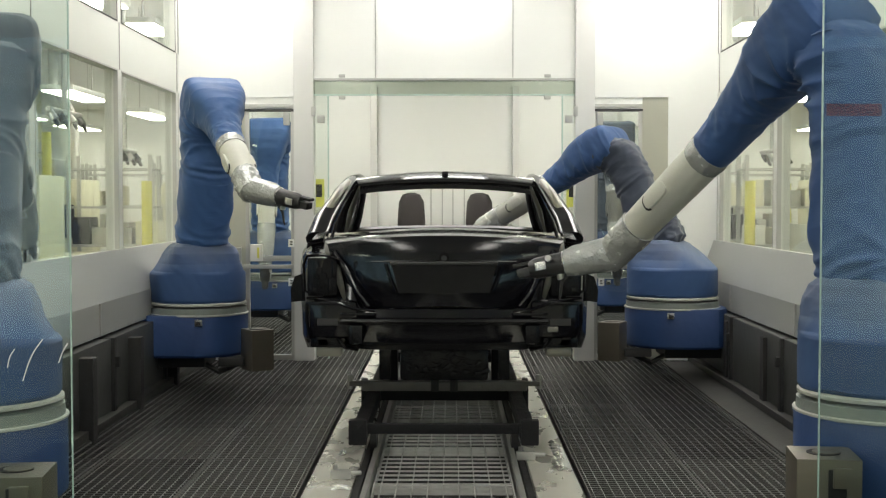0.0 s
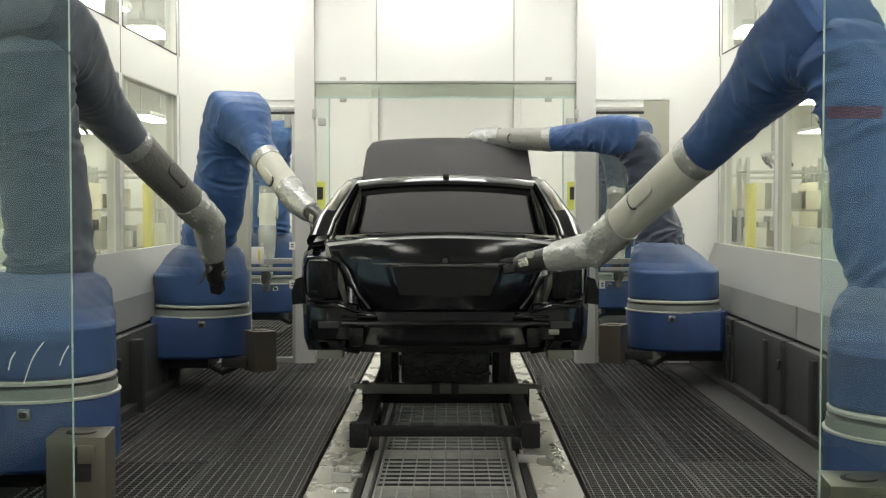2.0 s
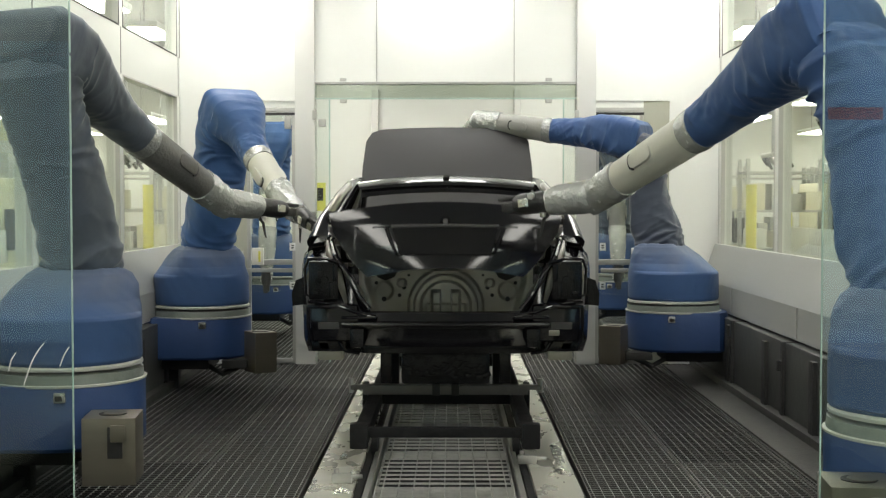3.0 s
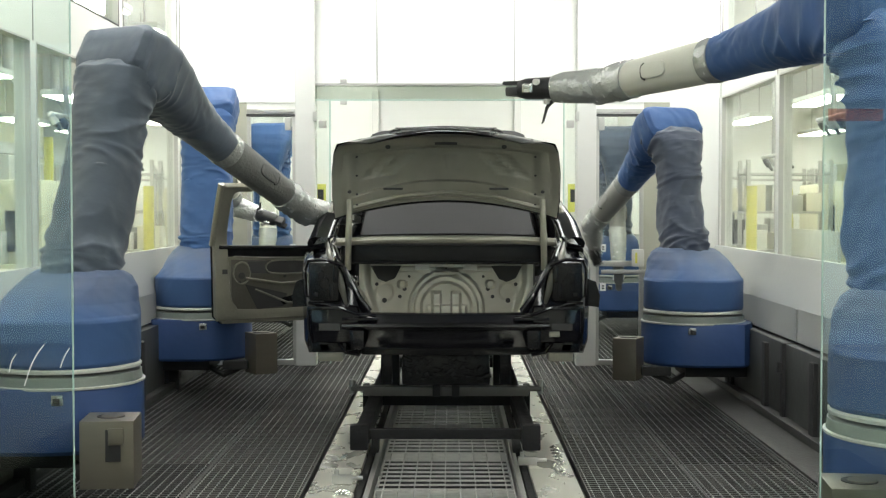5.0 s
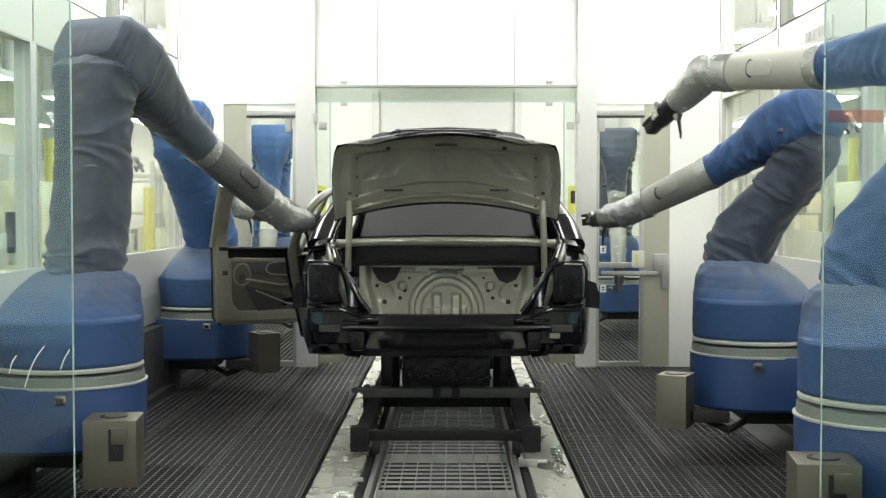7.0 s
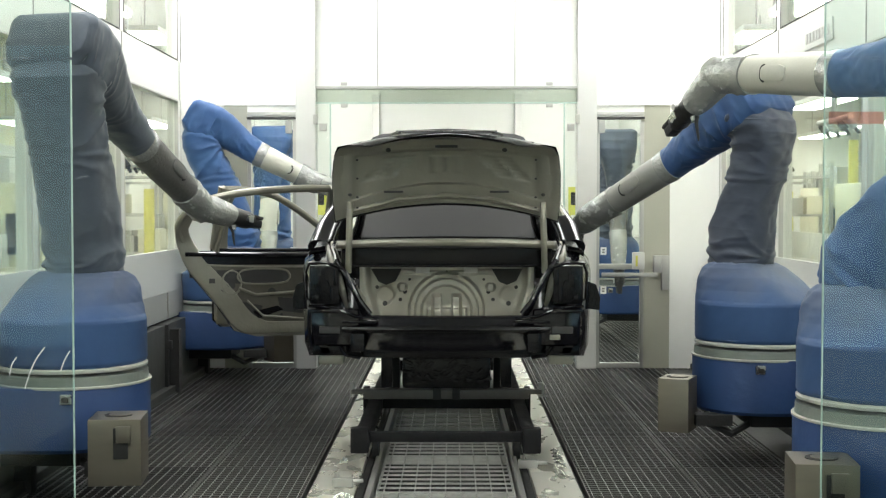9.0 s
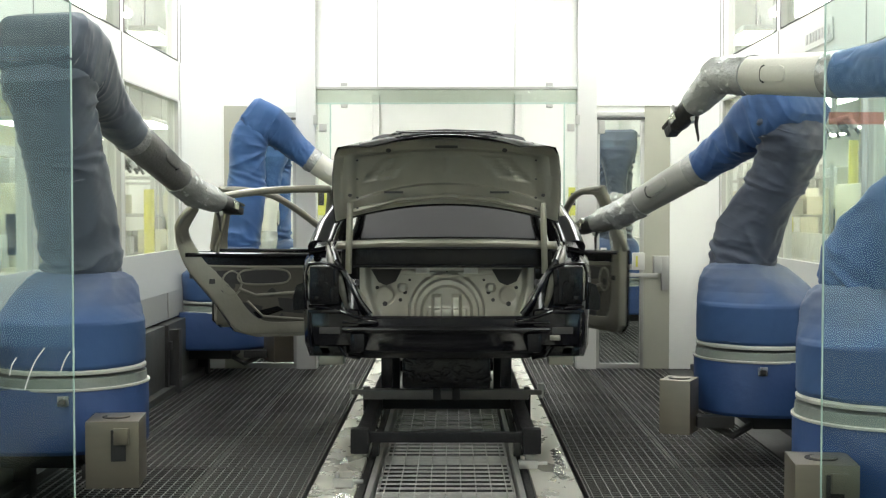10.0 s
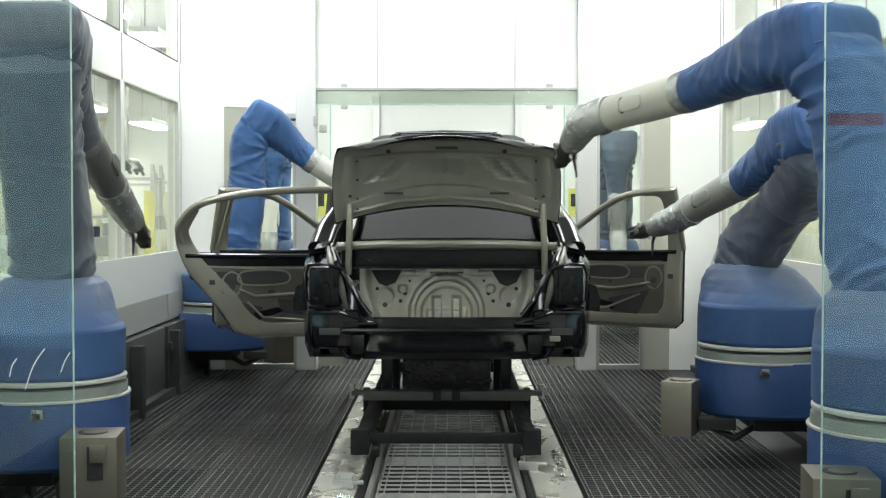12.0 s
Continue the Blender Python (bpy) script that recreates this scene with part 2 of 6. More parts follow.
def build_shell():
    structure("floor", span(WL - 3.6, WR + 3.6, Y0, Y1, -0.72, -0.6), PIT)
    for name, x0, x1 in (("ceiling", WL - 3.6, WR + 3.6),):
        structure(name, span(x0, x1, Y0 - 0.1, Y1 + 0.1, ZC, ZC + 0.12), WALL)
    structure("wall_south", span(WL - 3.6, WR + 3.6, Y0 - 0.15, Y0, -0.6, ZC), WALL)
    structure("wall_north", span(WL - 3.6, WR + 3.6, Y1, Y1 + 0.15, -0.6, ZC), WALL)
    structure("wall_west_hall", span(WL - 3.75, WL - 3.6, Y0, Y1, -0.6, ZC), CREAM)
    structure("wall_east_hall", span(WR + 3.6, WR + 3.75, Y0, Y1, -0.6, ZC), CREAM)
    # side walls: solid foot, panel band, top band and posts with glass between
    for side, x, s in (("west", WL, -1), ("east", WR, 1)):
        a, b = x, x + s * 0.10
        posts = [4.24, 5.60, 7.75, 9.82, 11.88, 14.2, 16.4, 18.6]
        bm = bmesh.new()
        add_span(bm, a, b, 4.18, Y1, -0.6, 1.10)
        add_span(bm, a, b, 4.18, Y1, 2.50, 2.86)
        add_span(bm, a, b, 4.18, Y1, 3.66, ZC)
        for y in posts:
            add_span(bm, a, b, y - 0.055, y + 0.055, 1.10, 2.50)
            add_span(bm, a, b, y - 0.075, y + 0.055, 2.86, 3.66)
        structure("wall_" + side, bm, WHITEPAINT)
        # joints of the panel band and gaskets round the panes
        for i, (y, y2) in enumerate(zip(posts, posts[1:])):
            for z0, z1 in ((1.10, 2.50), (2.86, 3.66)):
                win = thing("window_%d" % (i + 1), kind="structure")
                bm = bmesh.new()
                g = 0.012
                lo, hi = y + 0.055, y2 - 0.055
                xa, xb = a - s * 0.004, a + s * 0.03
                add_span(bm, xa, xb, lo, hi, z0, z0 + g)
                add_span(bm, xa, xb, lo, hi, z1 - g, z1)
                add_span(bm, xa, xb, lo, lo + g, z0 + g, z1 - g)
                add_span(bm, xa, xb, hi - g, hi, z0 + g, z1 - g)
                part("gasket", bm, RUBBER if z0 > 2 else STEEL, win, smooth=False)
                pane = part("pane", span(a + s * 0.04, a + s * 0.048, lo, hi, z0, z1), GLASS, win, smooth=False)
                pane.visible_shadow = False
            structure("trim", span(a - s * 0.003, a + s * 0.01, y - 0.008, y + 0.008, 2.50, 2.86), PANELSEAM)


def build_apron():
    """Sloping steel skirt under the windows, and a dark sheet for the shaded rail recess below it."""
    for side, x, s in (("west", WL, 1), ("east", WR, -1)):
        prof = [(x, 1.13), (x + s * 0.04, 1.13), (x + s * 0.16, 0.80), (x + s * 0.17, 0.58), (x + s * 0.13, 0.57), (x + s * 0.12, 0.78), (x, 1.05)]
        bm = slab(prof, 7.70, "y")
        bmesh.ops.translate(bm, vec=(0, 4.20, 0), verts=bm.verts)
        structure("trim", bm, APRON, "brushed steel skirt below the booth windows")
        for y in (4.6, 6.6, 8.6, 10.6):
            structure("trim", span(x + s * 0.165, x + s * 0.176, y - 0.012, y + 0.012, 0.585, 0.80), STEEL)
        # dark sheet along the wall stands for the shade in the recess
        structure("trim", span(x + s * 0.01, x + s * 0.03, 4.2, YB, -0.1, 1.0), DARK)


PANELGREY = material("panel_grey", (0.060, 0.063, 0.060), 0.5, 0.3, 2.5, 0.35, 0.15, 12)
LEDGE = material("dull_ledge", (0.040, 0.040, 0.037), 0.55, 0.3, 5, 0.3, 0.2, 40)


def build_robot_rail(x, s):
    rail = thing("robot_rail", pose(x, 0, 0), "dark steel travel rail for the robots along the wall", "rail", "robot rails")
    for k in range(6):
        y = 2.4 + k * 1.567
        part("cover_panel", span(-0.05, 0.05, y, y + 1.555, 0.07, 0.56, 0.006), PANELGREY, rail)
        part("seam_post", span(-0.075, 0.075, y - 0.03, y + 0.03, 0.02, 0.565, 0.006), DARK, rail)
        part("clamp_knob", boxed((0.085 if x < 0 else -0.085, y, 0.40), (0.035, 0.05, 0.07), 0.008), DARK, rail)
    part("foot_angle", span(-0.11, 0.11, 2.4, 11.8, 0.012, 0.065, 0.006), LEDGE, rail)
    for i in range(8):
        y = 3.0 + i * 1.22
        part("bracket", span(-0.08, 0.14, y, y + 0.10, -0.3, 0.52, 0.01), DARK, rail)
    part("ledge", span(-0.35, 0.12, 2.4, 11.8, -0.05, 0.01, 0.0), LEDGE, rail)
    return rail


def build_back_wall():
    y0, y1 = YB, YB + 0.14
    # upper wall, the piers between doors and gate
    for k, a in enumerate(((WL, WR, 2.62, ZC), (WL, -2.10, 0.0, 2.62), (2.07, WR, 0.0, 2.62), (-2.10, -1.42, 2.46, 2.62), (1.38, 2.07, 2.46, 2.62))):
        structure("wall_between_%d" % (k + 1), span(a[0], a[1], y0, y1, a[2], a[3]), WALL)
    # seams of the upper panels
    for x in (-0.66, 0.62):
        structure("trim", span(x - 0.005, x + 0.005, y0 - 0.004, y0, 2.64, ZC), STEEL)
    # two tall columns
    for x0, x1 in ((-1.42, -1.235), (1.20, 1.38)):
        structure("column", span(x0, x1, y0 - 0.05, y1, 0.0, ZC, 0.006), COLUMN, "tall brushed steel column beside the gate")
    # the gate: glass strip across the top with a steel edge, glass side strips
    gate = thing("gate_frame", kind="structure", label="glass and steel frame of the gate between the booths")
    part("edge", span(-1.235, 1.20, y0 - 0.03, y0 - 0.01, 2.615, 2.635), STEEL, gate)
    part("pane", span(-1.235, 1.20, y0 - 0.026, y0 - 0.014, 2.49, 2.612), FROST, gate)
    part("edge", span(-1.235, 1.20, y0 - 0.03, y0 - 0.01, 2.475, 2.488), GLASSEDGE, gate)
    for x0, x1 in ((-1.234, -1.10), (1.08, 1.199)):
        pn = part("pane", span(x0, x1, y0 - 0.026, y0 - 0.014, 0.02, 2.472), GLASS, gate)
        pn.visible_shadow = False
        e = x1 if x0 < 0 else x0
        part("edge", span(e - 0.006, e + 0.006, y0 - 0.03, y0 - 0.01, 0.02, 2.472), GLASSEDGE, gate)
        for z in (0.75, 2.22):
            part("hinge", span((x0 + x1) / 2 - 0.035, (x0 + x1) / 2 + 0.035, y0 - 0.05, y0, z, z + 0.07, 0.008), STEEL, gate)
            h = x0 if x0 < 0 else x1
            part("hinge", span(h - 0.02, h + 0.02, y0 - 0.085, y0 - 0.05, z + 0.06, z + 0.15, 0.006), STEEL, gate)
    for x in (-0.97, 0.94):
        part("clamp", span(x - 0.03, x + 0.03, y0 - 0.05, y0, 2.44, 2.475, 0.006), STEEL, gate)
        part("clamp", span(x - 0.03, x + 0.03, y0 - 0.05, y0 - 0.031, 2.64, 2.67, 0.006), STEEL, gate)
    # side doors of glass
    for i, (x0, x1, h0) in enumerate(((-2.10, -1.42, -1.88), (1.38, 2.07, 1.83))):
        door = thing("door_%d" % (i + 1), kind="structure", label="closed framed glass door in the steel partition")
        wide = (x0, h0) if i == 0 else (h0, x1)
        part("panel", span(wide[0], wide[1], y0 + 0.01, y1 - 0.01, 0.0, 2.46), DOORPANEL, door, smooth=False)
        g0, g1 = (h0, x1) if i == 0 else (x0, h0)
        f = 0.035
        for nm, a in (("stile", (g0, g0 + f, 0.0, 2.36)), ("stile", (g1 - f, g1, 0.0, 2.36)),
                      ("rail", (g0, g1, 2.36, 2.40)), ("rail", (g0 + f, g1 - f, 0.93, 0.98)), ("rail", (g0 + f, g1 - f, 0.0, 0.05))):
            part(nm, span(a[0], a[1], y0 + 0.01, y0 + 0.06, a[2], a[3], 0.004), STEEL, door)
        part("top_rail", span(g0, g1, y0 - 0.02, y0 + 0.05, 2.33, 2.352), RUBBER, door)
        part("lintel", span(g0, g1, y0 + 0.012, y1 - 0.012, 2.40, 2.46), WALL, door)
        for z0, z1 in ((0.05, 0.93), (0.98, 2.33)):
            pn = part("pane", span(g0 + f, g1 - f, y0 + 0.03, y0 + 0.038, z0, z1), GLASS, door)
            pn.visible_shadow = False
        t = -1 if i == 0 else 1
        bar = part("push_bar", span(t * 1.43, t * 1.95, y0 - 0.055, y0 - 0.03, 0.862, 0.900, 0.006), STEEL, door, "brushed steel push bar")
        part("bracket", span(t * 1.99, t * 2.06, y0 - 0.05, y0 + 0.009, 0.74, 1.06, 0.005), STEEL, bar)
        part("bracket", span(t * 1.915, t * 1.989, y0 - 0.05, y0 + 0.009, 0.90, 1.06, 0.005), STEEL, bar)
        lock = part("lock_case", span(t * 1.72, t * 1.83, y0 - 0.05, y0 + 0.009, 0.93, 1.09, 0.008), COLUMN, door, "steel lock case")
        part("keeper", span(t * 1.745, t * 1.765, y0 - 0.056, y0 - 0.051, 0.96, 1.06), YELLOW, lock)
        for z in (0.735, 1.10):
            tag = part("tag", span(t * 1.425, t * 1.48, y0 - 0.004, y0 + 0.009, z - 0.036, z + 0.036, 0.003), TAGWHITE, door, "small white tag with dark print")
            for dz in (-0.016, 0.006):
                part("print", span(t * 1.440, t * 1.462, y0 - 0.0075, y0 - 0.0045, z + dz, z + dz + 0.012), DARK, tag)
        hx = g1 - 0.06 if i == 0 else g0 + 0.06
        part("door_handle", span(hx - 0.04, hx + 0.02, y0 - 0.03, y0 + 0.01, 2.20, 2.32, 0.01), STEEL, door)


def build_lights():
    """Flush light boxes high in the partition and rows of lamps under the ceiling."""
    for x0, x1 in ((-2.40, -1.46), (-0.55, 0.51), (1.42, 2.42)):
        box = thing("wall_washer", label="bright fluorescent wall washer under the ceiling", category="light", group="ceiling lights")
        part("frame", span(x0, x1, YB - 0.72, YB - 0.10, ZC - 0.03, ZC - 0.001), WALL, box)
        part("diffuser", span(x0 + 0.03, x1 - 0.03, YB - 0.69, YB - 0.13, ZC - 0.04, ZC - 0.031), LAMPGLOW, box)
    for x in (-1.75, 1.75):
        for y in (1.0, 4.0, 7.0, 10.0):
            lamp = thing("ceiling_light", label="long fluorescent luminaire flush under the booth ceiling", category="light", group="ceiling lights")
            part("frame", span(x - 0.30, x + 0.30, y - 1.2, y + 1.2, ZC - 0.03, ZC - 0.001), WALL, lamp)
            part("diffuser", span(x - 0.26, x + 0.26, y - 1.15, y + 1.15, ZC - 0.04, ZC - 0.031), CEILGLOW, lamp)
    for x in (-1.5, 1.5):
        for y in (13.6, 17.0):
            lamp = thing("ceiling_light", label="long fluorescent luminaire flush under the booth ceiling", category="light", group="ceiling lights")
            part("frame", span(x - 0.40, x + 0.40, y - 1.2, y + 1.2, ZC - 0.03, ZC - 0.001), WALL, lamp)
            part("diffuser", span(x - 0.36, x + 0.36, y - 1.15, y + 1.15, ZC - 0.04, ZC - 0.031), CEILGLOW, lamp)


TAGWHITE = material("white_tag", (0.78, 0.79, 0.78), 0.5)
DOORPANEL = material("grey_green_panel", (0.42, 0.42, 0.35), 0.45, 0.3, 2, 0.1, 0.03, 40)
CEILGLOW = material("ceiling_glow", (1.0, 0.965, 0.885), 0.5, emit=11.0, bump=0)
HALLGLOW = material("hall_glow", (1.0, 0.965, 0.80), 0.5, emit=14.0, bump=0)
CREAM = material("cream_wall", (0.66, 0.63, 0.41), 0.6, 0, 2, 0.06, 0.02, 30)
HALLFLOOR = material("hall_floor", (0.50, 0.49, 0.42), 0.35, 0, 2, 0.1, 0.02, 30)
BEIGE = material("beige_cabinet", (0.62, 0.60, 0.45), 0.45, 0, 4, 0.06)
build_shell()
build_apron()
build_robot_rail(WL + 0.18, -1)
build_robot_rail(WR - 0.18, 1)
build_back_wall()
build_lights()


# ---------------------------------------------------------------- grating floor and conveyor
PANEL_W, PANEL_L = 0.61, 1.0


def grating_meshes(w, l, nx, ny, bar=0.004, rod=0.0015, deep=0.045):
    """Bearing bars across and bright cross bars along, as two meshes."""
    bm = bmesh.new()
    for j in range(ny):
        y = -l / 2 + l * (j + 0.5) / ny
        add_span(bm, -w / 2, w / 2, y - bar, y + bar, -deep, -0.004)
    add_span(bm, -w / 2, -w / 2 + 0.006, -l / 2, l / 2, -0.045, -0.001)
    add_span(bm, w / 2 - 0.006, w / 2, -l / 2, l / 2, -0.045, -0.001)
    add_span(bm, -w / 2 + 0.006, w / 2 - 0.006, -l / 2, -l / 2 + 0.006, -0.045, -0.001)
    add_span(bm, -w / 2 + 0.006, w / 2 - 0.006, l / 2 - 0.006, l / 2, -0.045, -0.001)
    a = bpy.data.meshes.new("grating")
    bm.to_mesh(a)
    bm.free()
    a.materials.append(BARS)
    bm = bmesh.new()
    for i in range(nx):
        x = -w / 2 + w * (i + 0.5) / nx
        add_span(bm, x - rod, x + rod, -l / 2 + 0.006, l / 2 - 0.006, -0.012, 0.0)
    b = bpy.data.meshes.new("cross_bars")
    bm.to_mesh(b)
    bm.free()
    b.materials.append(CROSS)
    return a, b


MIDBARS = material("centre_grating", (0.50, 0.50, 0.48), 0.42, 0.35, 14, 0.3, 0.2, 90)


def build_gratings():
    side = tagged(new("floor_grating"), "dark steel walkway grating over the booth pit", kind="structure")
    a, b = grating_meshes(PANEL_W - 0.006, PANEL_L - 0.006, 12, 20, 0.006, 0.0010)
    rng = random.Random(3)
    for x0, n, s in ((-0.745, 3, -1), (0.745, 3, 1)):
        for i in range(n):
            for j in range(16):
                x = x0 + s * PANEL_W * (i + 0.5)
                y = 2.86 + PANEL_L * j
                if abs(x) > 2.5:
                    continue
                for nm, me in (("panel", a), ("cross_bars", b)):
                    ob = new(nm, me)
                    ob.parent = side
                    ob.location = (x, y, rng.uniform(-0.002, 0.002))
                    ob.rotation_euler = (0, 0, rng.uniform(-0.002, 0.002))
    mid = tagged(new("conveyor_grating"), "steel grating between the conveyor rails", kind="structure")
    a, b = grating_meshes(0.74, PANEL_L - 0.006, 9, 9, 0.0024, 0.0028, 0.015)
    a.materials[0] = b.materials[0] = MIDBARS
    for j in range(16):
        for nm, me in (("panel", a), ("cross_bars", b)):
            ob = new(nm, me)
            ob.parent = mid
            ob.location = (0, 3.2 + PANEL_L * j, -0.004)


def build_conveyor():
    conv = thing("conveyor", label="bright sheet-steel conveyor track through the booth", kind="structure")
    for s in (-1, 1):
        # wide cover plates, the inner running rail and its shadow gap
        for k in range(6):
            y = 1.2 + k * 3.0
            part("cover_plate", span(s * 0.715, s * 0.475, y, y + 2.99, -0.02, 0.012, 0.004), RAILTOP, conv)
        part("side_rail", span(s * 0.47, s * 0.435, 1.2, 19.0, -0.1, -0.01, 0.004), DARK, conv)
        part("running_rail", span(s * 0.415, s * 0.385, 1.2, 19.0, -0.1, 0.03, 0.004), STEEL, conv)
    for x, y in ((-0.55, 6.78), (0.47, 7.28)):
        clamp = thing("rail_clamp", pose(x, y, 0.012), "small steel clamp bolted to the conveyor plate", "clamp", "rail clamps")
        part("body", boxed((0, 0, 0.025), (0.11, 0.05, 0.05), 0.012), STEEL, clamp)
        part("bolt", cyl((-0.03, 0, 0.05), (-0.03, 0, 0.075), 0.014, 10), STEEL, clamp)
        part("pin", cyl((0.03, 0, 0.03), (0.11, 0.01, 0.03), 0.012, 10), STEEL, clamp)


def build_foil(x, y, w, l, seed):
    """A scrap of crumpled masking foil stuck to a conveyor plate."""
    rng = random.Random(seed)
    bm = bmesh.new()
    nx, ny = 12, 22
    rows = [[bm.verts.new(((i / nx - 0.5) * w * (0.75 + 0.25 * math.sin(3.1 * j / ny + seed)) + 0.012 * math.sin(j * 1.7 + seed), (j / ny - 0.5) * l, rng.uniform(0.002, 0.018) * math.sin(math.pi * i / nx))) for i in range(nx + 1)] for j in range(ny + 1)]
    for a, b in zip(rows, rows[1:]):
        for i in range(nx):
            bm.faces.new((a[i], a[i + 1], b[i + 1], b[i]))
    ob = part("foil_scrap", bm, FOIL, smooth=False, m=pose(x, y, 0.0125))
    tagged(ob, "crumpled scrap of bright foil on the conveyor plate", "foil", "foil scraps")


FOIL = material("crumpled_foil", (0.80, 0.80, 0.76), 0.16, 0.9, 20, 0.1, 0.3, 60)
for k, (x, y, w, l) in enumerate(((0.665, 7.55, 0.05, 0.55), (0.64, 7.2, 0.05, 0.25), (-0.60, 7.46, 0.03, 0.10), (-0.52, 8.75, 0.16, 0.40), (0.53, 8.75, 0.15, 0.40), (-0.56, 8.35, 0.08, 0.30), (0.57, 8.30, 0.06, 0.30), (-0.53, 6.55, 0.08, 0.10))):
    build_foil(x, y, w, l, k)


def build_cart():
    cart = thing("skid", pose(0, 0, 0), "dark steel transport skid carrying the car body", "skid")
    part("crossbar", span(-0.46, 0.46, 7.03, 7.08, 0.205, 0.262, 0.008), SKID, cart)
    for s in (-1, 1):
        part("runner", span(s * 0.50, s * 0.42, 7.00, 11.6, 0.18, 0.27, 0.01), SKID, cart)
        part("end_block", span(s * 0.525, s * 0.425, 6.98, 7.06, 0.15, 0.29, 0.012), SKID, cart)
        part("wheel", cyl((s * 0.40, 7.6, 0.075), (s * 0.44, 7.6, 0.075), 0.075, 20), DARK, cart)
        part("upright", span(s * 0.36, s * 0.30, 8.15, 8.25, 0.28, 0.75, 0.01), SKID, cart)
        part("upright", span(s * 0.36, s * 0.30, 10.2, 10.3, 0.28, 0.62, 0.01), SKID, cart)
        part("lug", span(s * 0.60, s * 0.46, 8.0, 8.06, 0.33, 0.36, 0.008), SKIDPALE, cart)
        part("pin", cyl((s * 0.595, 8.03, 0.31), (s * 0.595, 8.03, 0.40), 0.018, 10), STEEL, cart)
        part("foot", span(s * 0.56, s * 0.52, 8.5, 8.62, 0.02, 0.30, 0.01), SKID, cart)
    part("crossbar", span(-0.52, 0.52, 8.0, 8.08, 0.30, 0.36, 0.008), SKIDPALE, cart)
    part("crossbar", span(-0.44, 0.44, 10.2, 10.3, 0.20, 0.28, 0.008), SKID, cart)
    part("crossbar", span(-0.44, 0.44, 8.38, 8.48, 0.18, 0.26, 0.008), SKID, cart)
    for s in (-1, 1):
        part("latch", span(s * 0.06 - 0.025, s * 0.06 + 0.025, 7.96, 8.02, 0.30, 0.40, 0.008), DARK, cart)
    return cart


build_conveyor()
build_cart()


# ---------------------------------------------------------------- glass screens before the camera
def build_screen(x0, x1, y, edge):
    scr = thing("glass_screen", label="frameless clear glass screen at the mouth of the booth", category="glass screen", group="glass screens")
    for z0, z1 in ((-0.05, 1.985), (1.995, 3.4)):
        p = part("pane", span(x0, x1, y - 0.005, y + 0.005, z0, z1), SCREENGLASS, scr, smooth=False)
        p.visible_shadow = False
        part("edge", span(edge - 0.0018, edge + 0.0018, y - 0.0052, y + 0.0052, z0, z1), GLASSEDGE, scr, smooth=False)
    part("joint", span(x0, x1, y - 0.005, y + 0.005, 1.9855, 1.9945), GLASS, scr, smooth=False)


build_screen(WL + 0.01, -1.217, 4.19, -1.214)
SCUFF = material("chalky_scuff", (0.75, 0.78, 0.78), 0.7, 0, 30, 0.3, 0.2, 80)
for pts in ([(-1.307, 1.042), (-1.330, 1.012), (-1.350, 0.975), (-1.366, 0.93), (-1.374, 0.905)], [(-1.224, 1.03), (-1.242, 1.00), (-1.255, 0.965)], [(-1.400, 1.01), (-1.416, 0.985), (-1.424, 0.95)]):
    tagged(part("scuff_mark", sweep([(q.x, 4.1835, q.y) for q in spline([(x, z, 0) for x, z in pts], 3)], [0.0022] * (3 * len(pts) - 2), 6, flat=0.4), SCUFF), "pale curved scuff on the glass screen", "scuff", "glass scuffs")
build_screen(1.253, WR - 0.01, 4.19, 1.25)


# daylight windows in the wall behind the camera
SKYGLOW = material("daylight_pane", (0.55, 0.78, 1.0), 0.4, emit=0.8, bump=0)
for k, (x0, x1) in enumerate(((-6.0, -4.6), (-4.5, -3.1), (3.1, 4.5), (4.6, 6.0))):
    win = thing("window_%d" % (20 + k), kind="structure")
    part("window_frame", span(x0, x1, Y0 + 0.001, Y0 + 0.03, 0.25, 2.95), WHITEPAINT, win)
    part("pane", span(x0 + 0.06, x1 - 0.06, Y0 + 0.031, Y0 + 0.036, 0.31, 2.89), SKYGLOW, win)

# a red reflection in the screen, put in as a thin tinted strip
REDGLEAM = glass_material("red_reflection", (0.97, 0.70, 0.66), 0.2)
gleam_strip = part("reflection_strip", span(1.262, 1.44, 4.180, 4.184, 1.775, 1.815), REDGLEAM, smooth=False)
tagged(gleam_strip, "short red reflection in the glass screen, put in as a tinted strip", "safety strip")


# ---------------------------------------------------------------- the halls beside the booth
def build_cabinet(x, y, w, d, h, mat, face):
    cab = thing("cabinet", pose(x, y, 0), "beige steel control cabinet standing in the hall", "cabinet", "hall cabinets")
    part("body", span(-w / 2, w / 2, -d / 2, d / 2, 0.06, h, 0.01), mat, cab)
    part("plinth", span(-w / 2 + 0.02, w / 2 - 0.02, -d / 2 + 0.02, d / 2 - 0.02, 0.0, 0.06), DARK, cab)
    for k in (0, 1):
        y0 = -d / 2 + 0.02 + k * (d / 2 - 0.01)
        door = part("door", span(face * w / 2, face * (w / 2 + 0.018), y0, y0 + d / 2 - 0.03, 0.10, h - 0.04, 0.006), mat, cab)
        part("handle", span(face * (w / 2 + 0.018), face * (w / 2 + 0.04), y0 + 0.04, y0 + 0.07, h * 0.5, h * 0.5 + 0.14, 0.006), DARK, door)
    part("panel", span(face * (w / 2 + 0.018), face * (w / 2 + 0.024), d / 2 - 0.36, d / 2 - 0.12, h * 0.72, h * 0.86), DARK, cab)


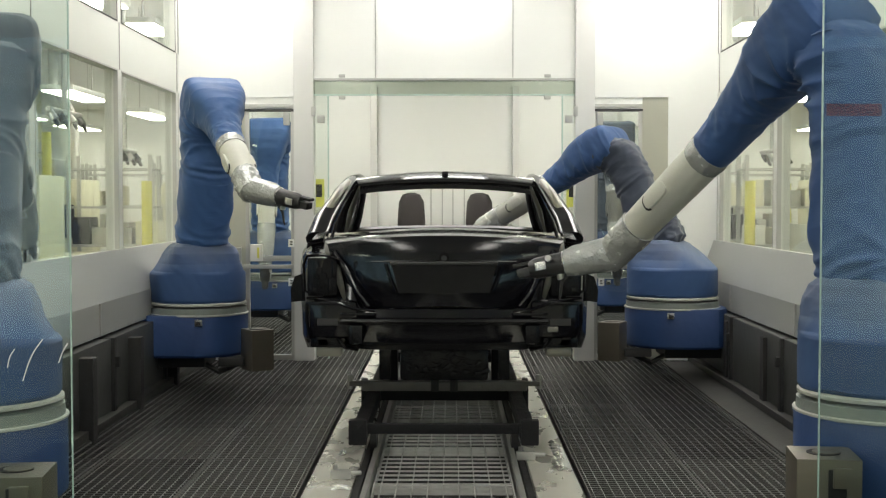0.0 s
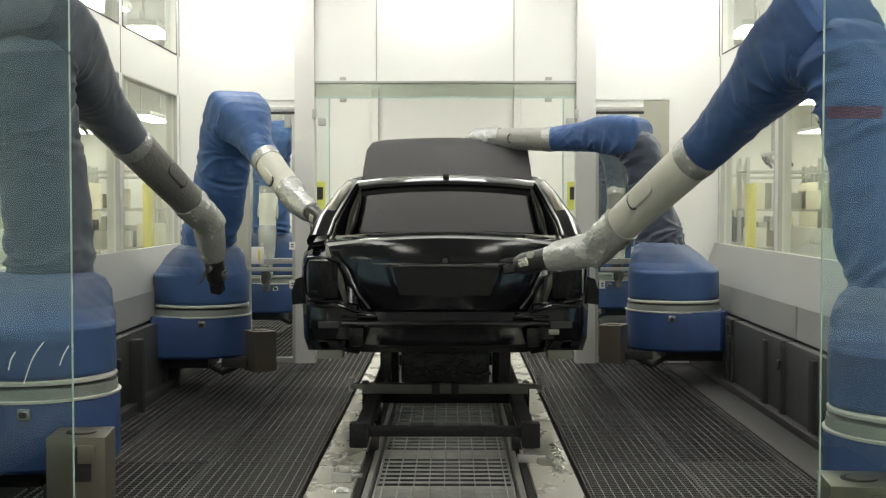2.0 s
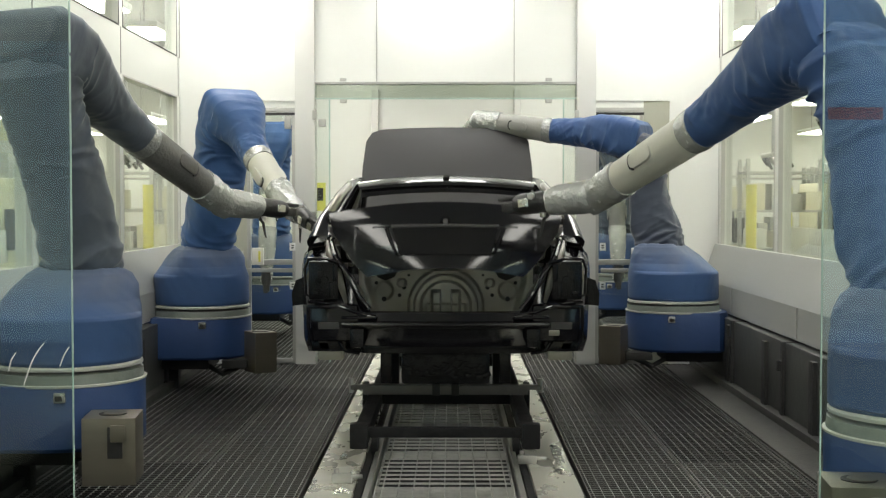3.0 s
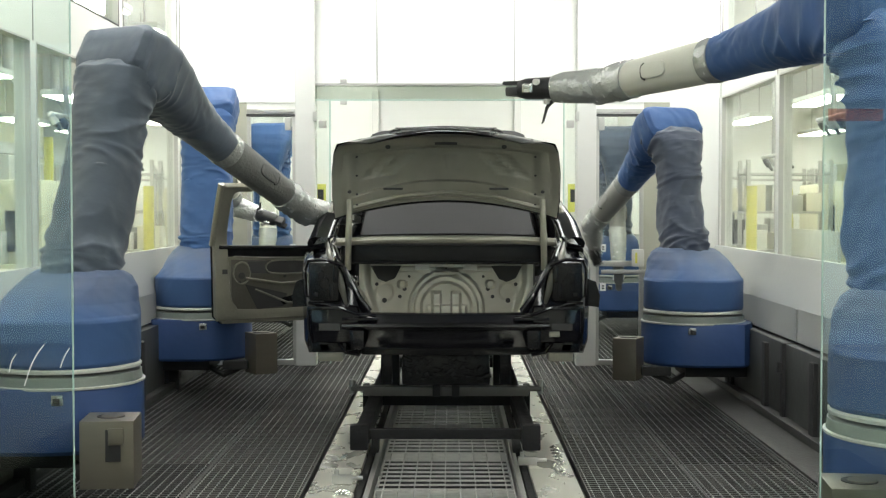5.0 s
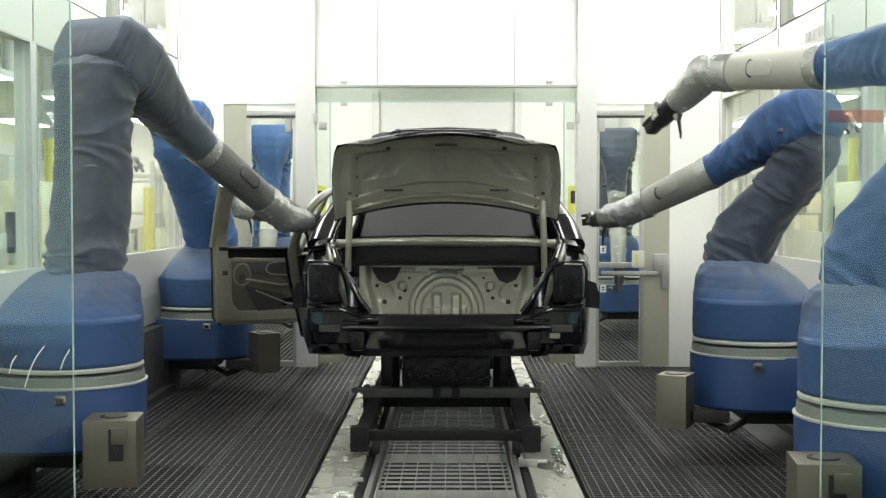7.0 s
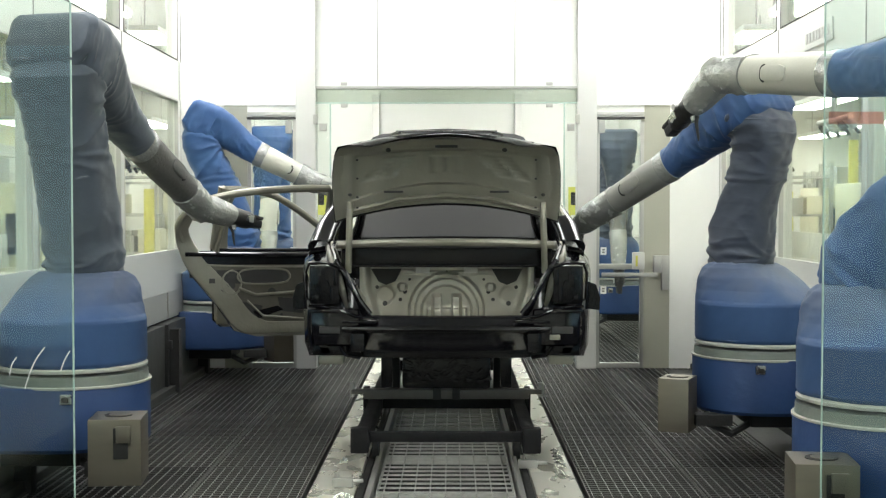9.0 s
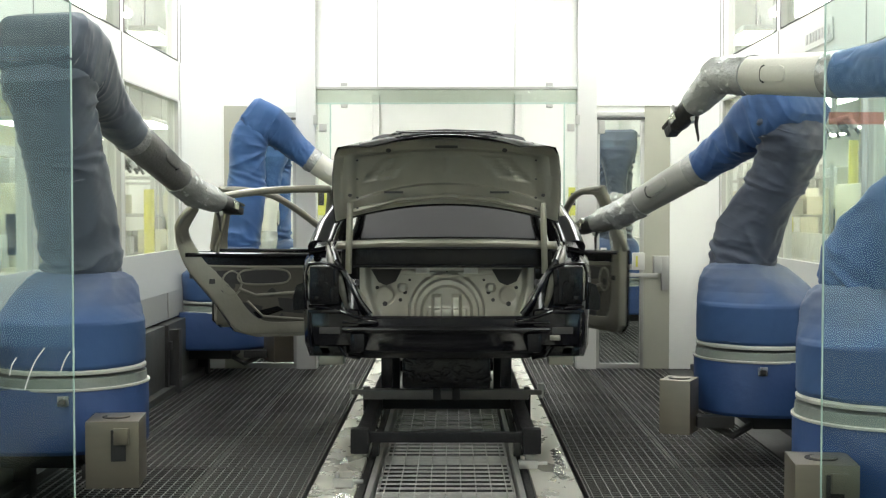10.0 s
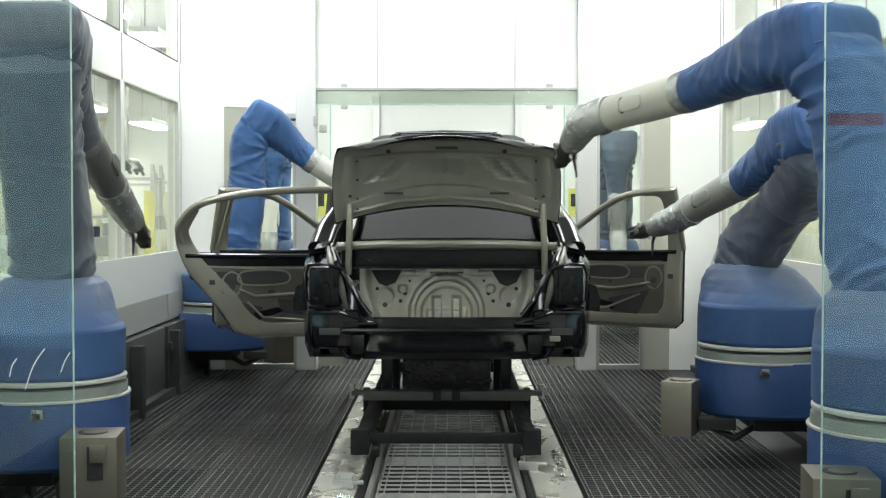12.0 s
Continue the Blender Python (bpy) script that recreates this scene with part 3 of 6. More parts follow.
def build_post(x, y, h):
    post = thing("bollard_post", pose(x, y, 0), "yellow painted steel post in the hall", "post", "yellow posts")
    part("pole", cyl((0, 0, 0.01), (0, 0, h), 0.055, 16), YELLOW, post)
    part("foot", boxed((0, 0, 0.008), (0.2, 0.2, 0.016), 0.004), YELLOW, post)


def build_bench(x, y, l):
    b = thing("bench", pose(x, y, 0), "long pale work bench with shelves", "bench", "work benches")
    part("top", span(-0.32, 0.32, -l / 2, l / 2, 0.88, 0.93, 0.006), BEIGE, b)
    part("shelf", span(-0.28, 0.28, -l / 2 + 0.05, l / 2 - 0.05, 0.40, 0.43, 0.004), BEIGE, b)
    for sx in (-0.28, 0.28):
        for sy in (-l / 2 + 0.06, l / 2 - 0.06):
            part("leg", span(sx - 0.025, sx + 0.025, sy - 0.025, sy + 0.025, 0.0, 0.88), STEEL, b)
    part("back_rail", span(-0.31, -0.28, -l / 2, l / 2, 0.93, 1.25, 0.004), WHITEPAINT, b)


def build_spray_station(x, y, z, n):
    """Bright metal spray heads on a hanging rail."""
    st = thing("spray_rack", pose(x, y, 0), "cluster of bright metal spray heads on a hanging rack", "spray rack", "spray racks")
    part("hanger", cyl((0, 0, z), (0, 0, ZC), 0.025, 10), STEEL, st)
    part("rail", cyl((0, -0.45, z), (0, 0.45, z), 0.025, 10), STEEL, st)
    for k in range(n):
        yk = -0.40 + 0.8 * k / max(n - 1, 1)
        head = part("head", cyl((0.0, yk, z - 0.02), (0.05, yk - 0.02, z - 0.09), 0.028, 14, 0.036), (STEEL, DARK)[k % 2], st)
        part("nozzle", cyl((0.05, yk - 0.02, z - 0.09), (0.08, yk - 0.03, z - 0.14), 0.016, 12), DARK, head)


def build_hall(s, x):
    """One hall beyond the side windows; s points away from the booth."""
    structure("hall_floor", span(x + s * 0.10, x + s * 3.6, Y0, Y1, -0.1, 0.0), HALLFLOOR)
    for k, y in enumerate((0.5, 3.5, 6.5, 9.5, 12.5, 15.5, 18.0)):
        for dx in (1.1, 2.7):
            lamp = thing("hall_light", label="suspended fluorescent luminaire in the hall", category="light", group="hall lights")
            part("housing", span(x + s * dx - 0.16, x + s * dx + 0.16, y - 0.7, y + 0.7, 2.52, 2.57, 0.004), WHITEPAINT, lamp)
            part("diffuser", span(x + s * dx - 0.14, x + s * dx + 0.14, y - 0.68, y + 0.68, 2.508, 2.518), HALLGLOW, lamp)
            for dy in (-0.5, 0.5):
                part("wire", cyl((x + s * dx, y + dy, 2.57), (x + s * dx, y + dy, ZC), 0.006, 6), STEEL, lamp)
    for y, h in ((6.2, 1.95), (9.3, 1.65), (11.2, 2.0), (14.0, 1.9), (16.4, 2.0)):
        build_cabinet(x + s * 3.2, y, 0.6, 1.1, h, BEIGE if h < 1.97 else WHITEPAINT, -s)
    for y, l in ((8.0, 1.8), (10.6, 1.6), (13.2, 2.0)):
        build_bench(x + s * 1.5, y, l)
    for y in (7.2, 10.2, 12.6, 15.0):
        build_post(x + s * 2.2, y, 2.3)
    for y in (11.5, 13.5, 15.5, 17.5):
        lamp = thing("hall_light", label="high fluorescent luminaire in the hall", category="light", group="hall lights")
        part("housing", span(x + s * 0.45, x + s * 0.95, y - 0.5, y + 0.5, 3.30, 3.36, 0.004), WHITEPAINT, lamp)
        part("diffuser", span(x + s * 0.47, x + s * 0.93, y - 0.48, y + 0.48, 3.285, 3.298), HALLGLOW, lamp)
        part("hanger", cyl((x + s * 0.7, y, 3.36), (x + s * 0.7, y, ZC), 0.012, 8), STEEL, lamp)
    # ducts and a beam under the hall ceiling
    structure("trim", span(x + s * 1.7, x + s * 2.1, Y0, Y1, 3.25, 3.55), STEEL)
    structure("trim", span(x + s * 3.45, x + s * 3.59, Y0, Y1, 2.2, 2.35), STEEL)
    for y, z, n in ((7.0, 2.35, 4), (8.4, 2.1, 3), (5.9, 1.95, 3)):
        build_spray_station(x + s * 0.9, y, z, n)


def build_rack(x, y, s, rng):
    """Open shelving with dark boxes on its boards."""
    rack = thing("storage_rack", pose(x, y, 0), "grey storage rack half filled with dark boxes", "rack", "storage racks")
    for sx in (-0.45, 0.45):
        for sy in (-0.2, 0.2):
            part("post", span(sx - 0.02, sx + 0.02, sy - 0.02, sy + 0.02, 0.0, 2.0), STEEL, rack)
    for k in range(5):
        z = 0.15 + 0.42 * k
        part("board", span(-0.47, 0.47, -0.22, 0.22, z, z + 0.025), STEEL, rack)
        xx = -0.42
        while k < 4 and xx < 0.3:
            w, h = rng.uniform(0.12, 0.26), rng.uniform(0.14, 0.32)
            if rng.random() < 0.75:
                part("box", span(xx, xx + w, -0.18, 0.16, z + 0.026, z + 0.026 + h, 0.01), rng.choice((DARK, BEIGE, BEIGE, STEEL, WHITEPAINT)), rack)
            xx += w + rng.uniform(0.02, 0.1)


def build_machine(x, y, s):
    """A pale machine with a dark window, a hose arm and a control panel."""
    m = thing("machine", pose(x, y, 0), "pale machine housing with a dark viewing window", "machine", "hall machines")
    part("housing", span(-0.55, 0.55, -0.4, 0.4, 0.1, 1.75, 0.03), BEIGE, m)
    part("base", span(-0.5, 0.5, -0.35, 0.35, 0.0, 0.1), DARK, m)
    part("window", span(-0.38, 0.12, -0.412, -0.40, 0.95, 1.5, 0.004), RUBBER, m)
    part("control_panel", span(0.2, 0.46, -0.44, -0.40, 1.05, 1.45, 0.01), DARK, m)
    part("top_box", span(-0.3, 0.2, -0.3, 0.3, 1.75, 2.0, 0.02), STEEL, m)
    part("pipe", sweep([(0.35, 0, 1.75), (0.35, 0, 2.3), (0.3, 0, 2.6), (0.1, 0, 2.9), (0.1, 0, ZC)], [0.06] * 5, 12), STEEL, m)


build_hall(-1, WL)
build_hall(1, WR)
rng = random.Random(21)
for s, x in ((-1, WL), (1, WR)):
    for dx, y in ((0.75, 16.2), (1.9, 17.4), (3.0, 17.9), (1.2, 14.2)):
        build_rack(x + s * dx, y, s, rng)
    for dx, y in ((1.0, 18.3), (2.4, 15.6), (2.0, 12.8)):
        build_machine(x + s * dx, y, s)
    for dx, y in ((0.6, 13.2), (1.5, 15.2), (0.9, 17.2)):
        build_post(x + s * dx, y, 1.7)
    for y, z, n in ((10.9, 2.25, 4), (12.9, 2.0, 4)):
        build_spray_station(x + s * 0.75, y, z, n)
BROWN = material("brown_hood", (0.022, 0.017, 0.017), 0.55, 0, 4, 0.2)
for x in (-0.52, 0.46):
    hood_screen = thing("dust_hood", pose(x, 18.4, 0), "dark brown round-topped dust hood by the far wall", "hood", "dust hoods")
    part("shell", loft([ring(0, 0, z, rx, ry, 24, 3.0) for z, rx, ry in ((0.0, 0.20, 0.16), (1.2, 0.20, 0.16), (1.48, 0.18, 0.15), (1.58, 0.13, 0.11), (1.61, 0.05, 0.04))]), BROWN, hood_screen)
    part("foot", span(-0.22, 0.22, -0.18, 0.18, -0.05, 0.0), DARK, hood_screen)
for x in (-0.25, -0.08, 0.08, 0.25):
    structure("trim", span(x - 0.008, x + 0.008, Y1 - 0.012, Y1, 0.0, 1.8), STEEL)
YELLOWSIGN = material("yellow_sign", (0.60, 0.60, 0.12), 0.5)
for x in (-1.93, 1.86):
    sign = thing("wall_sign", pose(x, Y1 - 0.01, 1.5), "yellow-green warning plate on the far wall", "sign", "far wall signs")
    part("plate", span(-0.08, 0.08, -0.02, 0.0, -0.32, 0.32, 0.004), YELLOWSIGN, sign)
    part("print", span(-0.045, 0.045, -0.026, -0.021, 0.05, 0.24), DARK, sign)
    part("print", span(-0.045, 0.045, -0.026, -0.021, -0.22, -0.10), WHITEPAINT, sign)
# far gate posts in the second booth
for x in (-1.10, 1.02):
    structure("column", span(x - 0.05, x + 0.05, Y1 - 0.14, Y1 - 0.01, 0.0, 3.2, 0.006), COLUMN)
# plate with unreadable lettering on the window band
plate_sign = thing("name_plate", pose(WR - 0.006, 8.75, 2.68), "small white plate with outlined lettering", "sign")
part("plate", span(-0.006, 0.004, -0.34, 0.34, -0.075, 0.075, 0.002), WHITEPAINT, plate_sign)
for k in range(8):
    part("letter_bar", span(-0.010, -0.0062, -0.29 + k * 0.074, -0.245 + k * 0.074, -0.035, 0.035), STEEL, plate_sign)
# ---------------------------------------------------------------- the car body
def arc_row(x, zc, half, n=9, crown=0.03):
    return [(half * (2 * i / (n - 1) - 1), x, zc + crown * (1 - (2 * i / (n - 1) - 1) ** 2)) for i in range(n)]


def plate(rows, thick, bm=None):
    """A curved sheet through rows of points, with real thickness below it."""
    bm = bm or bmesh.new()
    top = [[bm.verts.new(p) for p in r] for r in rows]
    low = [[bm.verts.new((p[0], p[1], p[2] - thick)) for p in r] for r in rows]
    n = len(rows[0])
    for a, b in zip(top, top[1:]):
        for i in range(n - 1):
            bm.faces.new((a[i], a[i + 1], b[i + 1], b[i]))
    for a, b in zip(low, low[1:]):
        for i in range(n - 1):
            bm.faces.new((a[i], b[i], b[i + 1], a[i + 1]))
    def wall(t, l):
        for i in range(len(t) - 1):
            bm.faces.new((t[i], l[i], l[i + 1], t[i + 1]))
    wall(top[0][::-1], low[0][::-1]); wall(top[-1], low[-1])
    wall([r[0] for r in top], [r[0] for r in low])
    wall([r[-1] for r in top][::-1], [r[-1] for r in low][::-1])
    return bm


def side_shell(s, y_rows, mat_bm=None):
    """One flank: rows from sill to belt, (y, list of (x, z))."""
    bm = bmesh.new()
    rows = [[(s * x, y, z) for x, z in prof] for y, prof in y_rows]
    inner = [[(s * (x - 0.05), y, z) for x, z in prof] for y, prof in y_rows]
    a = [[bm.verts.new(p) for p in r] for r in rows]
    b = [[bm.verts.new(p) for p in r] for r in inner]
    n = len(rows[0])
    for q, flip in ((a, False), (b, True)):
        for r0, r1 in zip(q, q[1:]):
            for i in range(n - 1):
                bm.faces.new((r0[i], r0[i + 1], r1[i + 1], r1[i]))
    for i in range(n - 1):
        bm.faces.new((a[0][i], b[0][i], b[0][i + 1], a[0][i + 1]))
        bm.faces.new((a[-1][i], a[-1][i + 1], b[-1][i + 1], b[-1][i]))
    for k in (0, n - 1):
        for r in range(len(a) - 1):
            bm.faces.new((a[r][k], a[r + 1][k], b[r + 1][k], b[r][k]))
    return bm


def flank(y):
    """Outer half width of the body and its section (x, z) from sill to belt at y from the tail."""
    w = np.interp(y, [0.0, 0.12, 0.35, 0.75, 1.2, 2.2, 3.2, 4.0, 4.45, 4.6], [0.74, 0.82, 0.875, 0.92, 0.925, 0.915, 0.915, 0.91, 0.82, 0.70])
    belt = np.interp(y, [0.0, 0.4, 0.8, 1.5, 2.5, 3.4, 4.2, 4.6], [1.17, 1.235, 1.25, 1.24, 1.22, 1.20, 1.12, 1.02])
    sill = np.interp(y, [0.0, 0.3, 0.7, 4.0, 4.6], [0.66, 0.62, 0.56, 0.56, 0.62])
    return w, belt, sill


def flank_rows(y0, y1, n, arch=None):
    rows = []
    for k in range(n + 1):
        y = y0 + (y1 - y0) * k / n
        w, belt, sill = flank(y)
        if arch and abs(y - arch) < 0.36:
            sill = max(sill, 0.62 + math.sqrt(max(0.36 ** 2 - (y - arch) ** 2, 0)) * 0.95)
        prof = []
        for i, (fx, fz) in enumerate(((0.955, 0.0), (0.985, 0.12), (0.99, 0.35), (1.0, 0.60), (0.985, 0.80), (0.945, 0.93), (0.885, 1.0))):
            prof.append((w * fx, sill + (belt - sill) * fz))
        rows.append((y, prof))
    return rows


def build_car():
    car = thing("car_body", pose(0, 7.40, 0), "unfinished black painted sedan body shell without lamps, glass or wheels", "car")
    for s in (-1, 1):
        part("rear_wing", side_shell(s, flank_rows(0.03, 1.26, 22, 0.98)), PAINT, car)
        part("front_wing", side_shell(s, flank_rows(3.32, 4.6, 18, 3.86)), PAINT, car)
        part("sill", span(s * 0.90, s * 0.78, 1.2, 3.4, 0.54, 0.62, 0.02), PAINT, car)
        # roof side: rear pillar, cant rail, windscreen pillar
        pts = [(0.80, 0.62, 1.25), (0.775, 0.85, 1.37), (0.70, 1.25, 1.545), (0.655, 1.55, 1.635), (0.635, 2.0, 1.665), (0.64, 2.5, 1.645), (0.68, 2.9, 1.52), (0.74, 3.3, 1.36), (0.80, 3.55, 1.24)]
        part("roof_rail", sweep([(s * x, y, z) for x, y, z in pts], [0.075, 0.07, 0.055, 0.045, 0.04, 0.04, 0.036, 0.04, 0.05], 12, flat=0.8), PAINT, car)
        bm = sweep([(s * 0.66, 1.78, 1.63), (s * 0.74, 1.80, 1.45), (s * 0.80, 1.82, 1.22)], [0.05, 0.05, 0.06], 10)
        part("centre_pillar", bm, PAINT, car)
        # wide foot of the rear pillar
        part("quarter_panel", plate([[(s * 0.83, 0.30, 1.235), (s * 0.80, 0.34, 1.262), (s * 0.74, 0.40, 1.272)], [(s * 0.84, 0.60, 1.25), (s * 0.80, 0.62, 1.30), (s * 0.73, 0.65, 1.305)], [(s * 0.84, 0.9, 1.25), (s * 0.79, 0.9, 1.36), (s * 0.73, 0.9, 1.37)], [(s * 0.83, 1.24, 1.24), (s * 0.76, 1.24, 1.47), (s * 0.70, 1.24, 1.52)]][::s], 0.03), PAINT, car)
        # lamp recess on the corner
        lamp = part("lamp_recess", span(s * 0.80, s * 0.62, 0.018, 0.22, 0.94, 1.17, 0.03), CHASSIS, car, "empty tail lamp recess")
        for k, (x, z, w, h) in enumerate(((0.64, 1.10, 0.03, 0.10), (0.665, 1.0, 0.025, 0.09), (0.735, 1.08, 0.05, 0.07), (0.76, 0.98, 0.04, 0.03))):
            part("ledge", boxed((s * x, 0.014, z), (w, 0.016, h), 0.007), CHASSIS, lamp)
        part("edge", sweep([(s * 0.60, 0.02, 1.15), (s * 0.70, 0.015, 1.185), (s * 0.80, 0.05, 1.18), (s * 0.83, 0.12, 1.12), (s * 0.82, 0.10, 0.97), (s * 0.72, 0.02, 0.925), (s * 0.60, 0.0, 0.92)], [0.009] * 7, 8), PAINT, lamp)
        part("stud", cyl((s * 0.70, 0.0, 1.06), (s * 0.70, -0.03, 1.06), 0.02, 12), CHASSIS, lamp)
        # wing flange that stands out beside the bumper
        part("flange", slab([(s * 0.80, 0.90), (s * 0.925, 0.885), (s * 0.93, 0.96), (s * 0.905, 1.04), (s * 0.80, 1.08)], 0.03, "y"), CHASSIS, car, m=pose(0, 0.30, 0))
        # lower corner boxes of the bumper carrier
        part("bumper_bracket", span(s * 0.79, s * 0.50, -0.02, 0.14, 0.70, 0.92, 0.055), PAINT, car)
        part("bracket_lip", span(s * 0.80, s * 0.56, -0.035, -0.015, 0.895, 0.915, 0.006), PAINT, car)
        part("tow_plate", span(s * 0.78, s * 0.58, 0.03, 0.10, 0.64, 0.70, 0.012), CHASSIS, car)
        part("hanger", span(s * 0.745, s * 0.60, 0.05, 0.20, 0.585, 0.64, 0.012), INNER, car)
        part("boot_side", plate([[(s * 0.46, 0.02, 0.90), (s * 0.60, 0.03, 1.15), (s * 0.70, 0.30, 1.24)], [(s * 0.50, 0.45, 0.92), (s * 0.66, 0.45, 1.12), (s * 0.72, 0.45, 1.25)], [(s * 0.52, 0.80, 0.92), (s * 0.66, 0.80, 1.12), (s * 0.72, 0.80, 1.27)]][::s], 0.012), BOOTBRIGHT, car, "grey primed side of the boot")
        part("wheel_house", span(s * 0.84, s * 0.56, 0.56, 1.40, 0.62, 1.02, 0.06), CHASSIS, car)
        part("wheel_house", span(s * 0.84, s * 0.56, 3.46, 4.26, 0.62, 1.0, 0.06), CHASSIS, car)
        part("gutter", sweep([(s * 0.44, 0.0, 0.885), (s * 0.50, 0.005, 0.96), (s * 0.575, 0.015, 1.10), (s * 0.64, 0.06, 1.19), (s * 0.69, 0.35, 1.255), (s * 0.70, 0.70, 1.29)], [0.018] * 6, 10), PAINT, car)
    # roof skin
    rows = [arc_row(1.42, 1.615, 0.60, 11, 0.035), arc_row(1.50, 1.640, 0.615, 11, 0.045), arc_row(1.75, 1.660, 0.62, 11, 0.045), arc_row(2.1, 1.672, 0.62, 11, 0.045), arc_row(2.45, 1.655, 0.62, 11, 0.04), arc_row(2.62, 1.625, 0.61, 11, 0.035)]
    part("roof", plate(rows, 0.02), PAINT, car)
    part("roof_header", plate([arc_row(1.40, 1.575, 0.585, 11, 0.035), arc_row(1.47, 1.60, 0.59, 11, 0.035)], 0.03), CHASSIS, car)
    part("aerial_base", cyl((0.0, 1.50, 1.685), (0, 1.50, 1.70), 0.022, 12), RUBBER, car)
    # screens' lower frames and the scuttle
    part("rear_screen_base", sweep([(-0.72, 0.60, 1.268), (-0.4, 0.54, 1.287), (0, 0.50, 1.291), (0.4, 0.54, 1.287), (0.72, 0.60, 1.268)], [0.026] * 5, 10), INNER, car)
    part("scuttle", sweep([(-0.78, 3.50, 1.22), (-0.4, 3.60, 1.235), (0, 3.63, 1.24), (0.4, 3.60, 1.235), (0.78, 3.50, 1.22)], [0.05] * 5, 10), PAINT, car)
    part("rear_shelf", span(-0.64, 0.64, 0.62, 1.15, 1.235, 1.265, 0.008), PRIMER, car)
    part("shelf_front", span(-0.66, 0.66, 0.60, 0.63, 1.14, 1.25, 0.008), CHASSIS, car)
    part("shelf_edge", sweep([(-0.66, 0.595, 1.14), (0, 0.585, 1.14), (0.66, 0.595, 1.14)], [0.009] * 3, 8), PAINT, car)
    # bulkhead at the back of the boot, with its round spare-wheel hoop and holes
    def pressed(x, z):
        """Relief of the bulkhead: stepped spare-wheel arch, twin tunnels and side gussets."""
        r = math.hypot(x, (z - 0.83) * 0.95)
        h = 0.020 * (1 - step(r, 0.235, 0.250)) + 0.016 * (1 - step(r, 0.200, 0.212)) - 0.030 * (1 - step(r, 0.155, 0.170))
        h += 0.045 * (1 - step(abs(abs(x) - 0.062), 0.020, 0.034)) * (1 - step(z, 0.925, 0.95)) * step(z, 0.76, 0.79)
        h += 0.020 * (1 - step(abs(x), 0.12, 0.135)) * (1 - step(z, 0.845, 0.865))
        edge = abs(x) - (0.50 - 0.30 * max(0.0, 1.0 - z))
        h += 0.05 * step(edge, -0.02, 0.03)
        h += 0.022 * (1 - step(math.hypot(abs(x) - 0.285, z - 0.99), 0.022, 0.032))
        h -= 0.012 * (1 - step(math.hypot(abs(x) - 0.40, z - 0.94), 0.05, 0.065))
        h += 0.010 * (1 - step(abs(z - 1.075 - 0.06 * abs(x)), 0.010, 0.018)) * (1 - step(abs(x), 0.30, 0.33))
        return h
    bm = bmesh.new()
    grid = [[bm.verts.new((-0.56 + 1.12 * i / 112, 0.86 - pressed(-0.56 + 1.12 * i / 112, 0.72 + 0.44 * k / 44), 0.72 + 0.44 * k / 44)) for i in range(113)] for k in range(45)]
    for a, b in zip(grid, grid[1:]):
        for i in range(112):
            bm.faces.new((a[i], a[i + 1], b[i + 1], b[i]))
    bulk = part("bulkhead", bm, BOOTBRIGHT, car, "grey primed bulkhead with a pressed arch and holes")
    for x, z, r in ((-0.27, 0.96, 0.014), (0.27, 0.96, 0.014), (-0.30, 0.91, 0.012), (0.30, 0.91, 0.012), (-0.40, 0.885, 0.016), (0.40, 0.885, 0.016), (0.0, 1.09, 0.008), (-0.24, 1.04, 0.009), (0.24, 1.04, 0.009), (-0.45, 0.99, 0.012), (0.45, 0.99, 0.012)):
        part("hole", cyl((x, 0.862, z), (x, 0.855, z), r, 12), RUBBER, bulk)
    for x in (-0.39, 0.39):
        part("opening", slab([(x - 0.05, 1.045), (x - 0.10, 1.13), (x + 0.10, 1.13), (x + 0.06, 1.05), (x, 1.025)], 0.006, "y"), RUBBER, bulk, m=pose(0, 0.845, -0.02))
    # white blocks imitate the light that shows through two open slots
    for x in (-0.155, 0.155):
        part("light_slot", span(x - 0.045, x + 0.045, 0.838, 0.850, 1.082, 1.118, 0.003), WHITEPAINT, bulk)
    part("boot_floor", plate([[(-0.46, 0.06, 0.765), (0, 0.06, 0.76), (0.46, 0.06, 0.765)], [(-0.54, 0.5, 0.755), (0, 0.5, 0.745), (0.54, 0.5, 0.755)], [(-0.54, 0.858, 0.765), (0, 0.858, 0.76), (0.54, 0.858, 0.765)]], 0.02), BOOTBRIGHT, car)
    # rear panel and bumper carrier
    rows = []
    for k in range(41):
        x = -0.80 + 1.6 * k / 40
        c = 0.10 * (abs(x) / 0.8) ** 3
        top = 0.868 + 0.30 * min(1.0, max(0.0, abs(x) - 0.45) / 0.17)
        rows.append([(x, 0.02 + c, 0.665 + 0.03 * (abs(x) / 0.8) ** 2), (x, -0.01 + c, 0.74), (x, -0.03 + c, 0.81), (x, -0.005 + c, 0.866), (x, 0.03 + c, top + 0.002)])
    bm = bmesh.new()
    for dy in (0.0, 0.06):
        vs = [[bm.verts.new((p[0], p[1] + dy, p[2])) for p in r] for r in rows]
        for a, b in zip(vs, vs[1:]):
            for i in range(4):
                bm.faces.new((a[i], a[i + 1], b[i + 1], b[i]))
    part("rear_panel", bm, PAINT, car)
    part("bumper_beam", sweep([(-0.60, -0.01, 0.80), (-0.3, -0.03, 0.80), (0, -0.035, 0.80), (0.3, -0.03, 0.80), (0.60, -0.01, 0.80)], [0.022] * 5, 10), CHASSIS, car)
